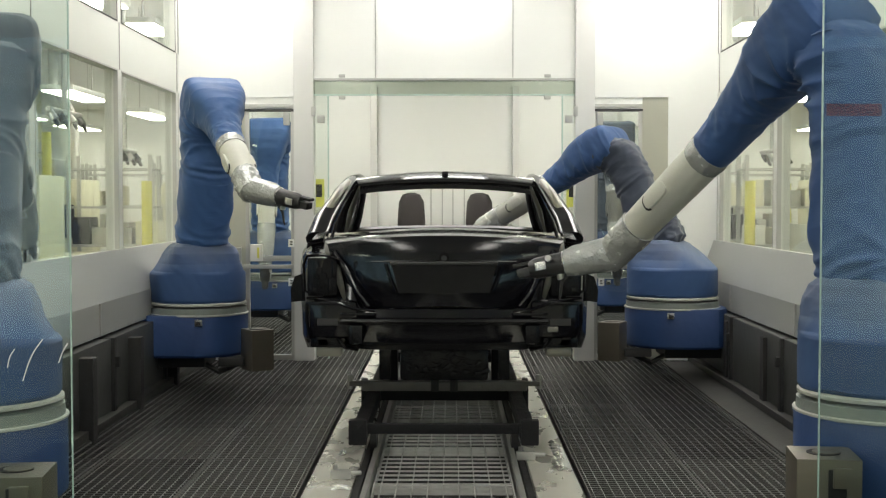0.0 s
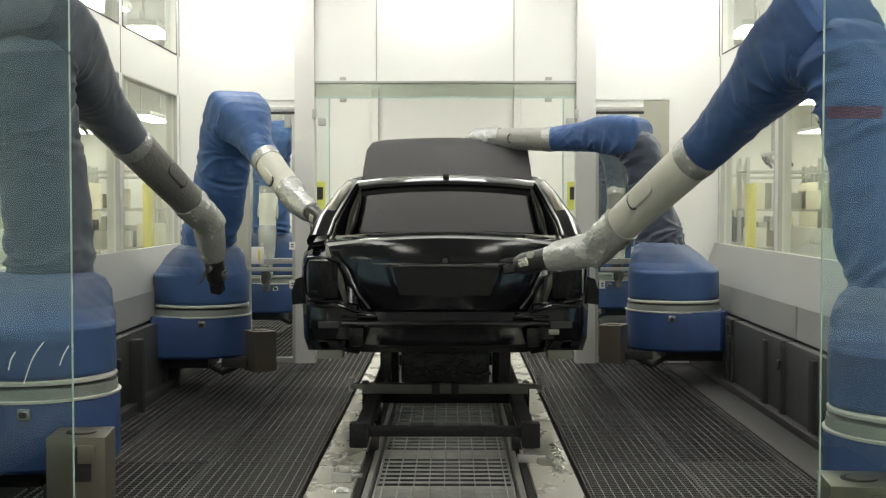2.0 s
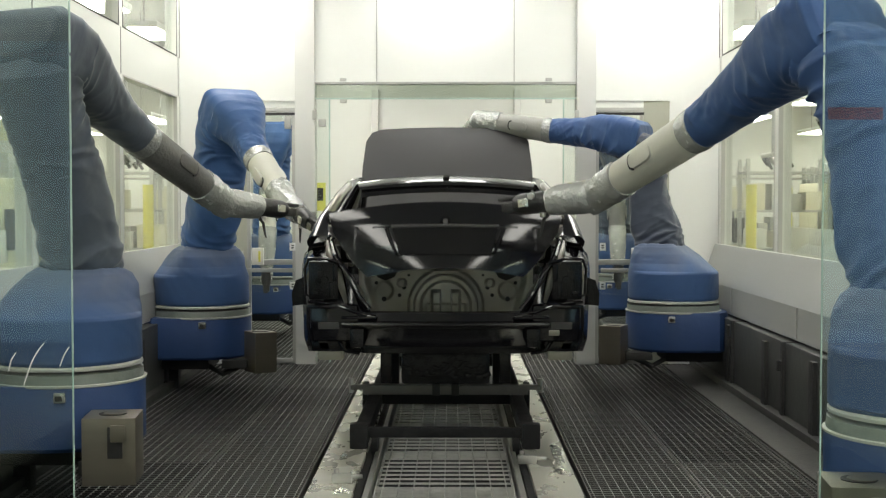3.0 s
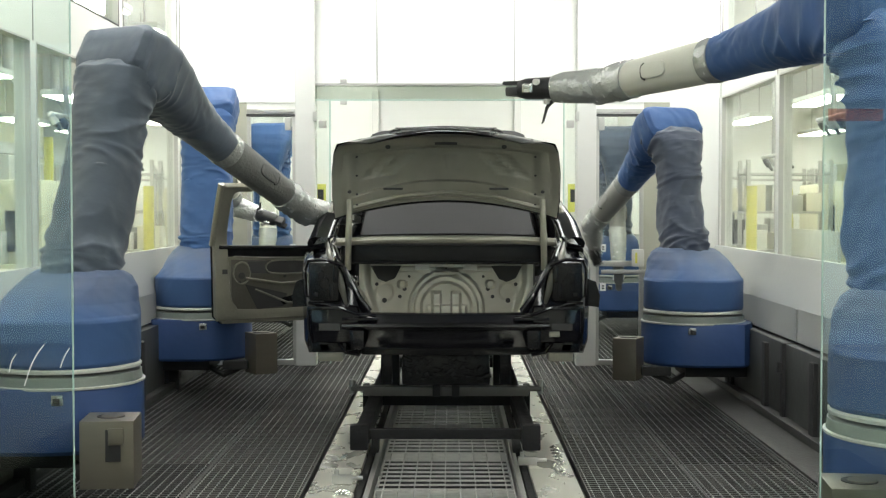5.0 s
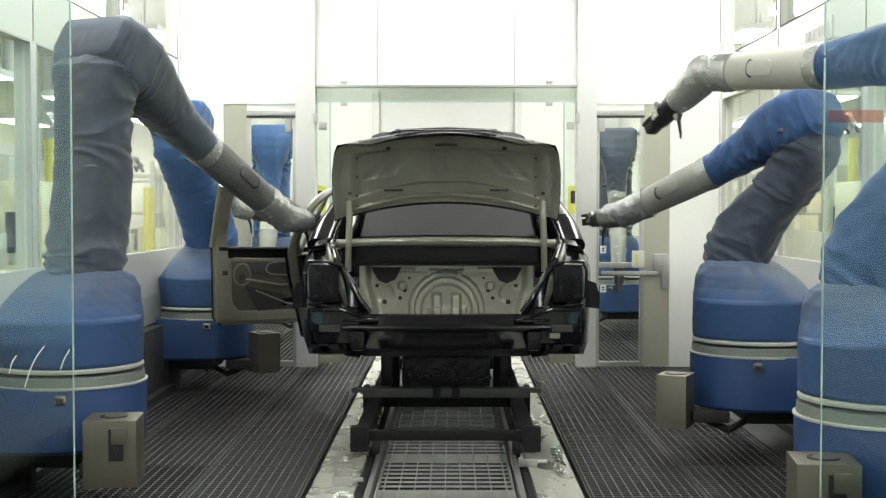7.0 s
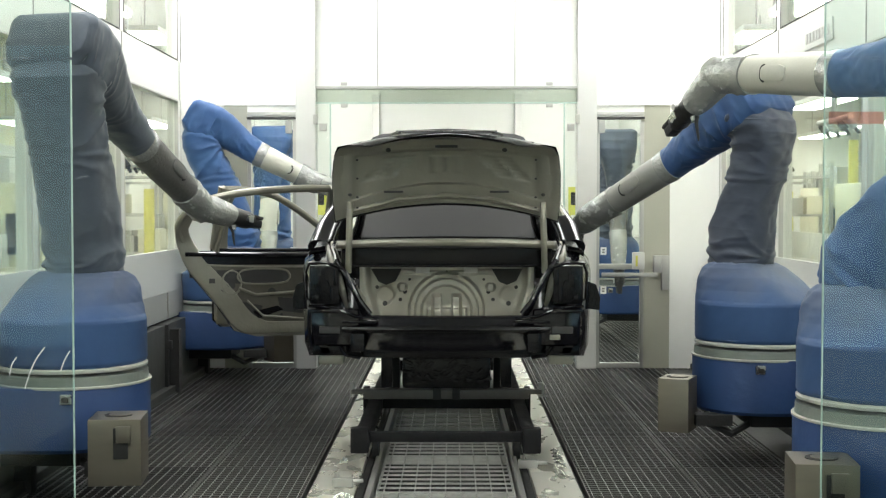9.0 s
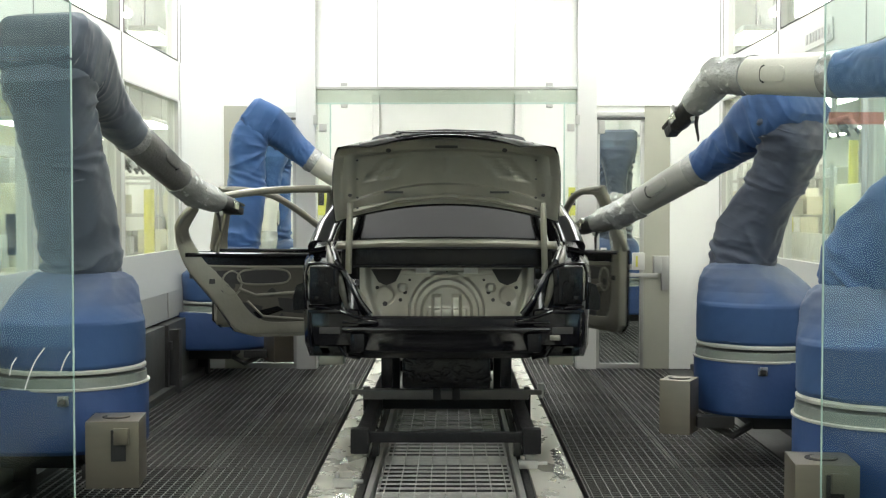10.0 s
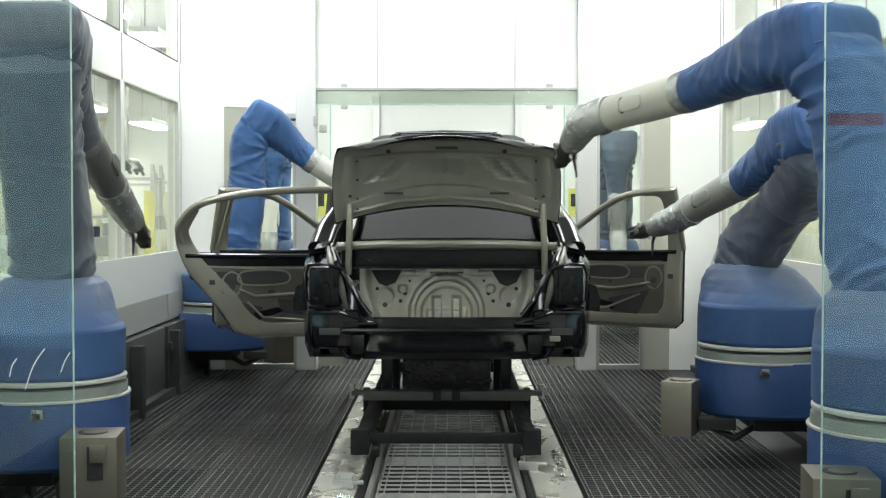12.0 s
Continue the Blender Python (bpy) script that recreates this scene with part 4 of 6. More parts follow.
    for s in (-1, 1):
        part("edge_bead", sweep([(s * 0.80, 0.05, 0.93), (s * 0.70, -0.005, 0.925), (s * 0.60, -0.03, 0.905), (s * 0.52, -0.04, 0.875), (s * 0.40, -0.035, 0.862)], [0.010] * 5, 8), PAINT, car)
        part("corner_bead", sweep([(s * 0.795, -0.03, 0.90), (s * 0.795, -0.03, 0.80), (s * 0.775, -0.02, 0.70)], [0.009] * 3, 8), PAINT, car)
        part("panel_step", span(s * 0.60, s * 0.40, -0.045, -0.02, 0.835, 0.850, 0.005), PAINT, car)
        part("stay", sweep([(s * 0.62, 0.02, 0.70), (s * 0.58, 0.0, 0.645), (s * 0.50, 0.02, 0.63)], [0.012] * 3, 8), CHASSIS, car)
    for s in (-1, 1):
        part("side_member", sweep(spline([(s * 0.575, 0.05, 0.90), (s * 0.60, 0.03, 1.0), (s * 0.635, 0.05, 1.12), (s * 0.69, 0.16, 1.215), (s * 0.725, 0.42, 1.275)]), [0.006 + 0.018 * math.sin(math.pi * k / 20) for k in range(21)], 8, flat=0.35), PRIMERMID, car)
    part("tow_hook_mount", span(0.60, 0.66, -0.05, -0.02, 0.74, 0.77, 0.008), INNER, car)
    for s in (-1, 1):
        part("crash_box", span(s * 0.55, s * 0.47, -0.06, 0.04, 0.67, 0.78, 0.015), CHASSIS, car)
        part("slot", span(s * 0.735, s * 0.615, -0.024, -0.018, 0.775, 0.815, 0.003), RUBBER, car)
    # underbody and rear axle carrier
    part("underbody", span(-0.70, 0.70, 0.20, 4.3, 0.61, 0.66, 0.02), CHASSIS, car)
    part("floor_pan", span(-0.80, 0.80, 0.95, 3.5, 0.662, 0.70, 0.02), PRIMER, car)
    part("dash_wall", span(-0.74, 0.74, 3.42, 3.46, 0.66, 1.20, 0.01), PRIMER, car)
    part("axle_carrier", span(-0.27, 0.27, 0.35, 0.75, 0.40, 0.60, 0.03), CHASSIS, car)
    part("rear_apron", span(-0.50, 0.50, 0.06, 0.16, 0.62, 0.70, 0.03), CHASSIS, car)
    bm = bmesh.new()
    rng = random.Random(9)
    for k in range(40):
        x, z = rng.uniform(-0.25, 0.25), rng.uniform(0.44, 0.60)
        add_box(bm, (x, 0.335, z), (rng.uniform(0.02, 0.07), 0.03, rng.uniform(0.01, 0.03)), 0.004, Matrix.Translation((x, 0.335, z)) @ Matrix.Rotation(rng.uniform(-0.9, 0.9), 4, "Y") @ Matrix.Translation((-x, -0.335, -z)))
    tagged(part("ribbed_tray", bm, CHASSIS, car), kind="stuff")
    for s in (-1, 1):
        part("exhaust_hanger", span(s * 0.40, s * 0.33, 0.4, 0.44, 0.40, 0.60, 0.01), CHASSIS, car)
    # front end
    part("front_panel", span(-0.72, 0.72, 4.42, 4.50, 0.66, 1.02, 0.03), PAINT, car)

    # boot lid, origin on its front edge
    lid = build_lid(car)
    # bonnet, origin on its hinge line
    rows = [arc_row(0.0, 0.0, 0.74, 11, 0.03), arc_row(0.25, -0.01, 0.75, 11, 0.04), arc_row(0.7, -0.045, 0.745, 11, 0.045), arc_row(1.0, -0.09, 0.725, 11, 0.045), arc_row(1.12, -0.13, 0.68, 11, 0.04), arc_row(1.18, -0.165, 0.60, 11, 0.035)]
    hood = part("bonnet", plate(rows, 0.03), PRIMER, car, "matt dark grey bonnet", m=pose(0, 3.42, 1.235))
    doors = {}
    doors["front_left"] = build_door(car, -1, True)
    doors["front_right"] = build_door(car, 1, True)
    doors["rear_left"] = build_door(car, -1, False)
    doors["rear_right"] = build_door(car, 1, False)
    return car, lid, hood, doors


LID_PIVOT = (0.0, 0.56, 1.300)


def step(x, a, b):
    """0 up to a, 1 from b on, smooth between."""
    t = min(1.0, max(0.0, (x - a) / (b - a)))
    return t * t * (3 - 2 * t)


def lid_relief(u, i):
    """How far the boot lid's inner panel stands out at u across and station i from the hinge edge."""
    a = abs(u)
    lower_edge = 0.62 + 0.42 * (1 - a * a)
    field = (1 - step(a, 0.79, 0.83)) * step(i, lower_edge, lower_edge + 0.10) * (1 - step(i, 2.78, 2.92))
    h = 0.020 * (1 - field)
    # slanting pocket, wider towards the handle edge, with a bar across it
    c = 0.70 - 0.15 * (i - 1.0)
    pocket = step(a, c - 0.17, c - 0.15) * (1 - step(a, c + 0.09, c + 0.11)) * step(i, 1.45, 1.55) * (1 - step(i, 2.55, 2.65))
    bar = step(a, c - 0.05, c - 0.04) * (1 - step(a, c, c + 0.01))
    h -= pocket * (0.010 - 0.009 * bar)
    for x in (0.0, 0.10):
        h += field * 0.007 * (1 - step(abs(a - x), 0.010, 0.022)) * step(i, 1.5, 1.6) * (1 - step(i, 2.5, 2.6))
    # groove inside the rim
    h -= 0.010 * step(a, 0.90, 0.915) * (1 - step(a, 0.94, 0.955)) * (1 - step(i, 2.9, 3.1))
    return h


def build_lid(car):
    lid = new("boot_lid")
    lid.parent = car
    lid.matrix_basis = pose(*LID_PIVOT)
    # outer skin: deck, lip and tail face in one sheet
    prof = [(0.0, 0.0, 0.70), (-0.2, -0.004, 0.715), (-0.42, -0.014, 0.715), (-0.60, -0.026, 0.70), (-0.650, -0.034, 0.685), (-0.668, -0.065, 0.675), (-0.675, -0.15, 0.655), (-0.69, -0.24, 0.60), (-0.695, -0.34, 0.53), (-0.685, -0.42, 0.45)]
    rows = []
    for i, (y, z, w) in enumerate(prof):
        row = []
        for k in range(15):
            u = 2 * k / 14 - 1
            bow = 0.09 * u * u if i > 2 else 0.03 * i * u * u - 0.13 * (1 - u * u) * (1 - i / 3)
            row.append((w * u, y + bow, z + (0.03 * (1 - u * u) if i < 6 else 0.012 * (1 - u * u)) - 0.02 * u * u))
        rows.append(row)
    part("skin", plate(rows, 0.006), PAINT, lid)
    # number plate recess, its light bar and the badge
    part("plate_recess", slab([(-0.30, -0.175), (0.30, -0.175), (0.265, -0.335), (-0.265, -0.335)], 0.008, "y"), CHASSIS, lid, m=pose(0, -0.583, 0))
    # black bead puts in the shade under the recess's upper edge
    part("recess_shade", sweep([(-0.31, -0.692, -0.165), (0, -0.705, -0.163), (0.31, -0.692, -0.165)], [0.010] * 3, 8), RUBBER, lid)
    part("light_bar", sweep([(-0.42, -0.630, -0.158), (-0.2, -0.668, -0.154), (0, -0.680, -0.153), (0.2, -0.668, -0.154), (0.42, -0.630, -0.158)], [0.010] * 5, 8), CHASSIS, lid)
    part("badge_seat", cyl((0, -0.672, -0.132), (0, -0.694, -0.132), 0.030, 20), CHASSIS, lid)
    part("badge_hole", cyl((0, -0.694, -0.134), (0, -0.697, -0.134), 0.016, 14), RUBBER, lid)
    for s in (-1, 1):
        part("recess_edge", sweep([(s * 0.34, -0.672, -0.17), (s * 0.315, -0.684, -0.25), (s * 0.28, -0.690, -0.33)], [0.010] * 3, 8), PAINT, lid)
        part("lamp_opening", span(s * 0.53, s * 0.40, -0.622, -0.600, -0.29, -0.15, 0.012), CHASSIS, lid)
    # inner panel with its pressings: raised border, broad recess, slanting pockets and shallow ribs
    st = ((-0.02, -0.022, 0.692), (-0.2, -0.035, 0.706), (-0.42, -0.052, 0.706), (-0.58, -0.070, 0.69), (-0.640, -0.10, 0.66), (-0.655, -0.18, 0.62), (-0.665, -0.30, 0.55), (-0.662, -0.40, 0.45))
    rows = []
    for i in np.concatenate([np.linspace(0, 3.2, 72), np.linspace(3.3, 7, 14)]):
        y, z, w = (float(np.interp(i, range(8), [q[c] for q in st])) for c in (0, 1, 2))
        row = []
        for k in range(73):
            u = 2 * k / 72 - 1
            bow = 0.07 * u * u if i > 2 else 0.03 * i * u * u - 0.13 * (1 - u * u) * (1 - i / 3)
            row.append((w * u, y + bow, z + 0.03 * (1 - u * u) - 0.02 * u * u - lid_relief(u, i)))
        rows.append(row)
    inner = part("inner_panel", plate(rows, 0.006), INNER, lid, "grey primed inner panel of the boot lid")
    low = -0.058
    part("lower_bead", sweep([(-0.60, -0.09, low - 0.01), (-0.3, -0.18, low + 0.01), (0, -0.21, low + 0.02), (0.3, -0.18, low + 0.01), (0.60, -0.09, low - 0.01)], [0.02] * 5, 8), INNER, inner)
    for s in (-1, 1):
        part("slot", boxed((s * 0.33, -0.24, low - 0.006), (0.12, 0.016, 0.012), 0.003), RUBBER, inner)
        part("hole", cyl((s * 0.36, -0.555, low - 0.02), (s * 0.36, -0.555, low - 0.028), 0.016, 12), RUBBER, inner)
        part("hole", cyl((s * 0.60, -0.22, low - 0.03), (s * 0.60, -0.22, low - 0.04), 0.012, 12), RUBBER, inner)
    for s in (-1, 1):
        part("hinge_arm", sweep([(s * 0.60, -0.16, -0.09), (s * 0.60, 0.0, -0.15), (s * 0.605, 0.18, -0.16), (s * 0.61, 0.36, -0.15)], [0.020] * 4, 10), INNER, lid)
    for s in (-1, 1):
        for y in (-0.12, -0.20, -0.34, -0.48):
            part("hole", cyl((s * 0.555, y, low - 0.012), (s * 0.555, y, low - 0.022), 0.008, 10), RUBBER, inner)
    part("latch_slot", boxed((0, -0.585, low - 0.004), (0.14, 0.03, 0.02), 0.004), RUBBER, inner)
    for ob in lid.children_recursive:
        ob.data.transform(Matrix.Diagonal((1, 0.83, 1, 1)))
    return lid


def flange_band(far, near, ins):
    """A flat band between two lines of (y, z), 2 cm thick, that leans in above the belt; its inner edge is rolled down."""
    a = [(p.y, p.z) for p in spline([(0, *q) for q in far], 4)]
    b = [(p.y, p.z) for p in spline([(0, *q) for q in near], 4)]
    bm = bmesh.new()
    rows = []
    for (ya, za), (yb, zb) in zip(a, b):
        row = []
        for k, drop in ((0.0, 0.022), (0.04, 0.004), (0.12, 0.0), (0.45, 0.003), (0.80, 0.0), (0.93, 0.004), (1.0, 0.024)):
            y, z = ya + (yb - ya) * k, za + (zb - za) * k
            row.append(bm.verts.new((ins * (max(0.085, 0.055 + 0.46 * max(0.0, z - 1.20)) - drop), y, z)))
        rows.append(row)
    for p, q in zip(rows, rows[1:]):
        for i in range(6):
            bm.faces.new((p[i], p[i + 1], q[i + 1], q[i]))
        bm.faces.new((p[0], q[0], q[6], p[6]))
    bm.faces.new(rows[0])
    bm.faces.new(rows[-1][::-1])
    return bm


def build_door(car, s, front):
    """A door in its own space: origin on the hinge line, length to the rear (-y), z from the floor."""
    hinge = (s * 0.885, 3.08, 0.0) if front else (s * 0.895, 1.98, 0.0)
    L = 1.10 if front else 1.06
    door = new("front_door" if front else "rear_door")
    door.parent = car
    door.matrix_basis = pose(*hinge)
    ins = -s      # inward
    if front:
        outline = [(0.0, 0.62), (-0.04, 0.575), (-L + 0.06, 0.575), (-L, 0.63), (-L - 0.01, 1.19), (0.0, 1.16)]
        frame_pts = [(0.02, 1.17), (-0.30, 1.40), (-0.62, 1.58), (-0.84, 1.635), (-L + 0.03, 1.645), (-L, 1.62), (-L, 1.19)]
    else:
        outline = [(0.0, 0.62), (-0.03, 0.575), (-0.52, 0.575), (-0.68, 0.62), (-0.80, 0.80), (-0.98, 1.02), (-L, 1.20), (0.0, 1.18)]
        frame_pts = [(-0.02, 1.17), (-0.01, 1.60), (-0.05, 1.64), (-0.35, 1.635), (-0.70, 1.60), (-0.95, 1.53), (-1.07, 1.40), (-1.06, 1.30), (-1.0, 1.20)]
    skin = slab(outline, ins * 0.02, "x")
    part("outer_skin", skin, PAINT, door, smooth=False)
    # inner panel set in, with a raised border
    def shrink(pts, k):
        cy, cz = sum(p[0] for p in pts) / len(pts), sum(p[1] for p in pts) / len(pts)
        return [(cy + (y - cy) * k, cz + (z - cz) * k) for y, z in pts]
    bm = slab(shrink(outline, 0.985), ins * 0.05, "x")
    bmesh.ops.translate(bm, vec=(ins * 0.021, 0, 0), verts=bm.verts)
    inner = part("inner_panel", bm, INNER, door, "grey primed inner panel with pressings", smooth=False)
    # wide pressed flange along the sill, the trailing edge and the window post
    if front:
        far = [(-0.10, 0.60), (-L + 0.10, 0.60), (-L + 0.03, 0.60), (-L + 0.005, 0.64), (-L, 1.0), (-L, 1.19), (-L, 1.45), (-L, 1.60), (-L + 0.03, 1.645), (-L + 0.25, 1.65)]
        near = [(-0.10, 0.69), (-L + 0.28, 0.69), (-L + 0.18, 0.72), (-L + 0.135, 0.82), (-L + 0.12, 1.05), (-L + 0.11, 1.19), (-L + 0.10, 1.42), (-L + 0.105, 1.55), (-L + 0.14, 1.60), (-L + 0.25, 1.605)]
    else:
        far = [(-0.10, 0.595), (-0.50, 0.595), (-0.60, 0.60), (-0.70, 0.66), (-0.82, 0.83), (-1.0, 1.05), (-1.07, 1.20), (-1.10, 1.33), (-1.08, 1.42), (-0.97, 1.53)]
        near = [(-0.10, 0.69), (-0.40, 0.69), (-0.50, 0.72), (-0.58, 0.79), (-0.71, 0.96), (-0.87, 1.12), (-0.93, 1.20), (-1.0, 1.33), (-0.99, 1.39), (-0.94, 1.49)]
    bm = flange_band(far, near, ins)
    part("flange", bm, INNER, inner, "pale grey primed door flange")
    # dark sheets laid on the panel put the shade of its pressings into colour
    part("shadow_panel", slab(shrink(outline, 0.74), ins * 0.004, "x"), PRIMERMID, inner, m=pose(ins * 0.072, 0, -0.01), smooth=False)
    yc = -L * 0.5
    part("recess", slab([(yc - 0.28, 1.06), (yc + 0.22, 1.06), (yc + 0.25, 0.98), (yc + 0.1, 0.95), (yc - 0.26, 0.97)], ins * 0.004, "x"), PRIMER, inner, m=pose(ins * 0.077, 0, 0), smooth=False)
    part("rib", sweep([(ins * 0.08, yc - (0.3 if front else 0.12), 0.93), (ins * 0.085, yc, 0.88), (ins * 0.08, yc + 0.35, 0.90)], [0.011] * 3, 8), INNER, inner)
    part("rib", sweep([(ins * 0.08, yc - (0.22 if front else 0.06), 0.84), (ins * 0.085, yc + 0.05, 0.73), (ins * 0.08, yc + 0.35, 0.70)], [0.008] * 3, 8), INNER, inner)
    part("belt_rib", sweep([(ins * 0.075, -0.02, 1.155), (ins * 0.08, yc, 1.165), (ins * 0.075, -L * 0.97, 1.175)], [0.018] * 3, 8), PAINT, inner)
    part("belt_seam", sweep([(ins * 0.078, -0.04, 1.075), (ins * 0.08, yc, 1.08), (ins * 0.078, -L * 0.86, 1.10)], [0.007] * 3, 6), INNER, inner)
    part("belt_panel", slab([(-0.03, 1.09), (-0.03, 1.15), (-L * 0.96, 1.165), (-L * 0.93, 1.10)], ins * 0.004, "x"), CHASSIS, inner, m=pose(ins * 0.0765, 0, 0), smooth=False)
    # two more flat recess sheets, their shade given by dark colour
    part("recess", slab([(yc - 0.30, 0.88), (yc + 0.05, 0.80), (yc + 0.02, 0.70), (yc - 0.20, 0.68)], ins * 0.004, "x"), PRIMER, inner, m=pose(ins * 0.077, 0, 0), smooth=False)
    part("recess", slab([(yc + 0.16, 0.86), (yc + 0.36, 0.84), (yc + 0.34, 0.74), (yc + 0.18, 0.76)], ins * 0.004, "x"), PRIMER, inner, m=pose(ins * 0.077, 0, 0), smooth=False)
    yl = -L + (0.22 if front else 0.36)
    part("lock_seat", sweep(spline([(ins * 0.078, yl + 0.07 * math.cos(a), 0.97 + 0.085 * math.sin(a)) for a in [math.pi * k / 4 for k in range(9)]], 3), [0.008] * 25, 6), INNER, inner)
    part("lock_hole", boxed((ins * 0.086, yl - 0.14, 0.985), (0.008, 0.04, 0.035), 0.003), RUBBER, inner)
    part("lock_hole", cyl((ins * 0.074, yl, 0.95), (ins * 0.081, yl, 0.95), 0.026, 14), RUBBER, inner)
    part("speaker_seat", sweep(spline([(ins * 0.078, yc + 0.06 + 0.19 * math.copysign(abs(math.cos(a)) ** 0.5, math.cos(a)), 1.012 + 0.055 * math.sin(a)) for a in [math.pi * k / 6 for k in range(13)]], 2), [0.008] * 25, 6), INNER, inner)
    part("grille_slot", slab([(yc - 0.02, 0.76), (yc + 0.16, 0.80), (yc + 0.20, 0.77), (yc + 0.02, 0.71)], ins * 0.003, "x"), CHASSIS, inner, m=pose(ins * 0.0785, 0, 0), smooth=False)
    rng = random.Random(5 if front else 6)
    for k in range(9):
        y, z, r = yc + rng.uniform(-0.42, 0.42) * L * 0.8, rng.uniform(0.72, 1.10), rng.choice((0.012, 0.016, 0.03))
        part("hole", cyl((ins * 0.076, y, z), (ins * 0.083, y, z), r, 12), RUBBER, inner)
    part("window_frame", sweep(spline([(ins * (0.03 + 0.46 * max(0.0, z - 1.20)), y, z) for y, z in frame_pts]), [0.027] * (5 * len(frame_pts) - 4), 10), INNER, door)
    if not front:
        part("glass_divider", sweep([(ins * 0.03, -0.80, 1.19), (ins * 0.205, -0.72, 1.58)], [0.014] * 2, 8), INNER, door)
    part("handle_hole", boxed((0.0, -L + 0.14, 1.02), (0.012, 0.14, 0.035), 0.004), RUBBER, door)
    # doors lean in above the belt as the body does
    return door


# darker than INNER: shade on the door panels, and the boot side members
PRIMERMID = material("mid_primer_and_shade", (0.10, 0.096, 0.08), 0.35, 0.4, 5, 0.2, 0.1, 40)
CAR, LID, HOOD, DOORS = build_car()


# ---------------------------------------------------------------- robots
SHOULDER = 1.22
REACH = 0.12


def pleat(bm, amount, *spans):
    """Gathered folds that run round a sleeve within the stretches given, fading out at their ends."""
    bm.normal_update()
    for v in bm.verts:
        for z0, z1 in spans:
            if z0 < v.co.z < z1:
                fade = math.sin(math.pi * (v.co.z - z0) / (z1 - z0))
                turn = math.atan2(v.co.y, v.co.x)
                wave = math.sin(v.co.z * 95 + 2.2 * math.sin(turn + 0.6) + 3.0 * noise.noise(v.co * 5))
                v.co += v.normal * amount * fade * wave * (0.6 + 0.4 * math.cos(turn)) * min(1.0, max(0.0, 0.45 + 2.2 * noise.noise(v.co * 4 + Vector((7, 3, 1)))))


def sleeve(cut, rows, n, seam):
    """A cloth cover through cross-sections (z, back, front, half width, squareness), with a slight seam ridge at each."""
    zs = [c[0] for c in cut]
    grid = sorted(set(zs) | {zs[0] + (zs[-1] - zs[0]) * i / rows for i in range(rows + 1)})
    rings = []
    for z in grid:
        lo, hi, y, p = (float(np.interp(z, zs, [c[i] for c in cut])) for i in (1, 2, 3, 4))
        tuck = seam * 0.25 * min(1.0, min(abs(z - q) for q in zs[2:-2]) / 0.10)
        rings.append([(px, py, z) for px, py, _ in ring((lo + hi) / 2, 0, z, (hi - lo) / 2 - tuck, y - tuck, n, p)])
    return loft(rings)


def gather(bm, amount, seed, z0, z1):
    """Slanting gathers of cloth, strong towards both ends of a sleeve and slight between."""
    bm.normal_update()
    for v in bm.verts:
        u = (v.co.z - z0) / (z1 - z0)
        strong = (0.30 + 0.70 * abs(2 * u - 1) ** 1.5) * min(1.0, max(0.0, (z1 - v.co.z) / 0.14))
        a = math.atan2(v.co.y, v.co.x)
        q = Vector((math.cos(a) * 0.9 + seed, math.sin(a) * 0.9, v.co.z * 9.0 + 1.3 * math.sin(a + seed)))
        r = Vector((math.cos(a) * 2.2 + seed, math.sin(a) * 2.2, v.co.z * 22.0 + 2.4 * math.cos(a - seed)))
        patch = min(1.0, max(0.0, 0.5 + 1.8 * noise.noise(v.co * 3.0 + Vector((seed, 0, 3)))))
        v.co += v.normal * amount * strong * patch * (0.5 - 1.7 * abs(noise.noise(q)) + 0.45 - 1.1 * abs(noise.noise(r)))


def fan_folds(bm, amount, cx, cz, reach, count):
    """Sharp folds that run out like a fan from the crook of a joint and die away."""
    bm.normal_update()
    for v in bm.verts:
        dx, dz = v.co.x - cx, v.co.z - cz
        d = math.hypot(dx, dz)
        if d < reach * 2.2:
            w = count * math.atan2(dz, -dx) * 0.8 + 2.6 * noise.noise(v.co * 5.0) + (3.0 if v.co.y > 0 else 0.0)
            crest = 1.0 - 2.0 * abs(math.sin(w / 2)) ** 0.7
            fade = math.exp(-(d / reach) ** 2) * min(1.0, d / 0.12) * (0.55 + 0.9 * noise.noise(v.co * 3.3 + Vector((2, 5, 1))))
            v.co += v.normal * amount * crest * fade


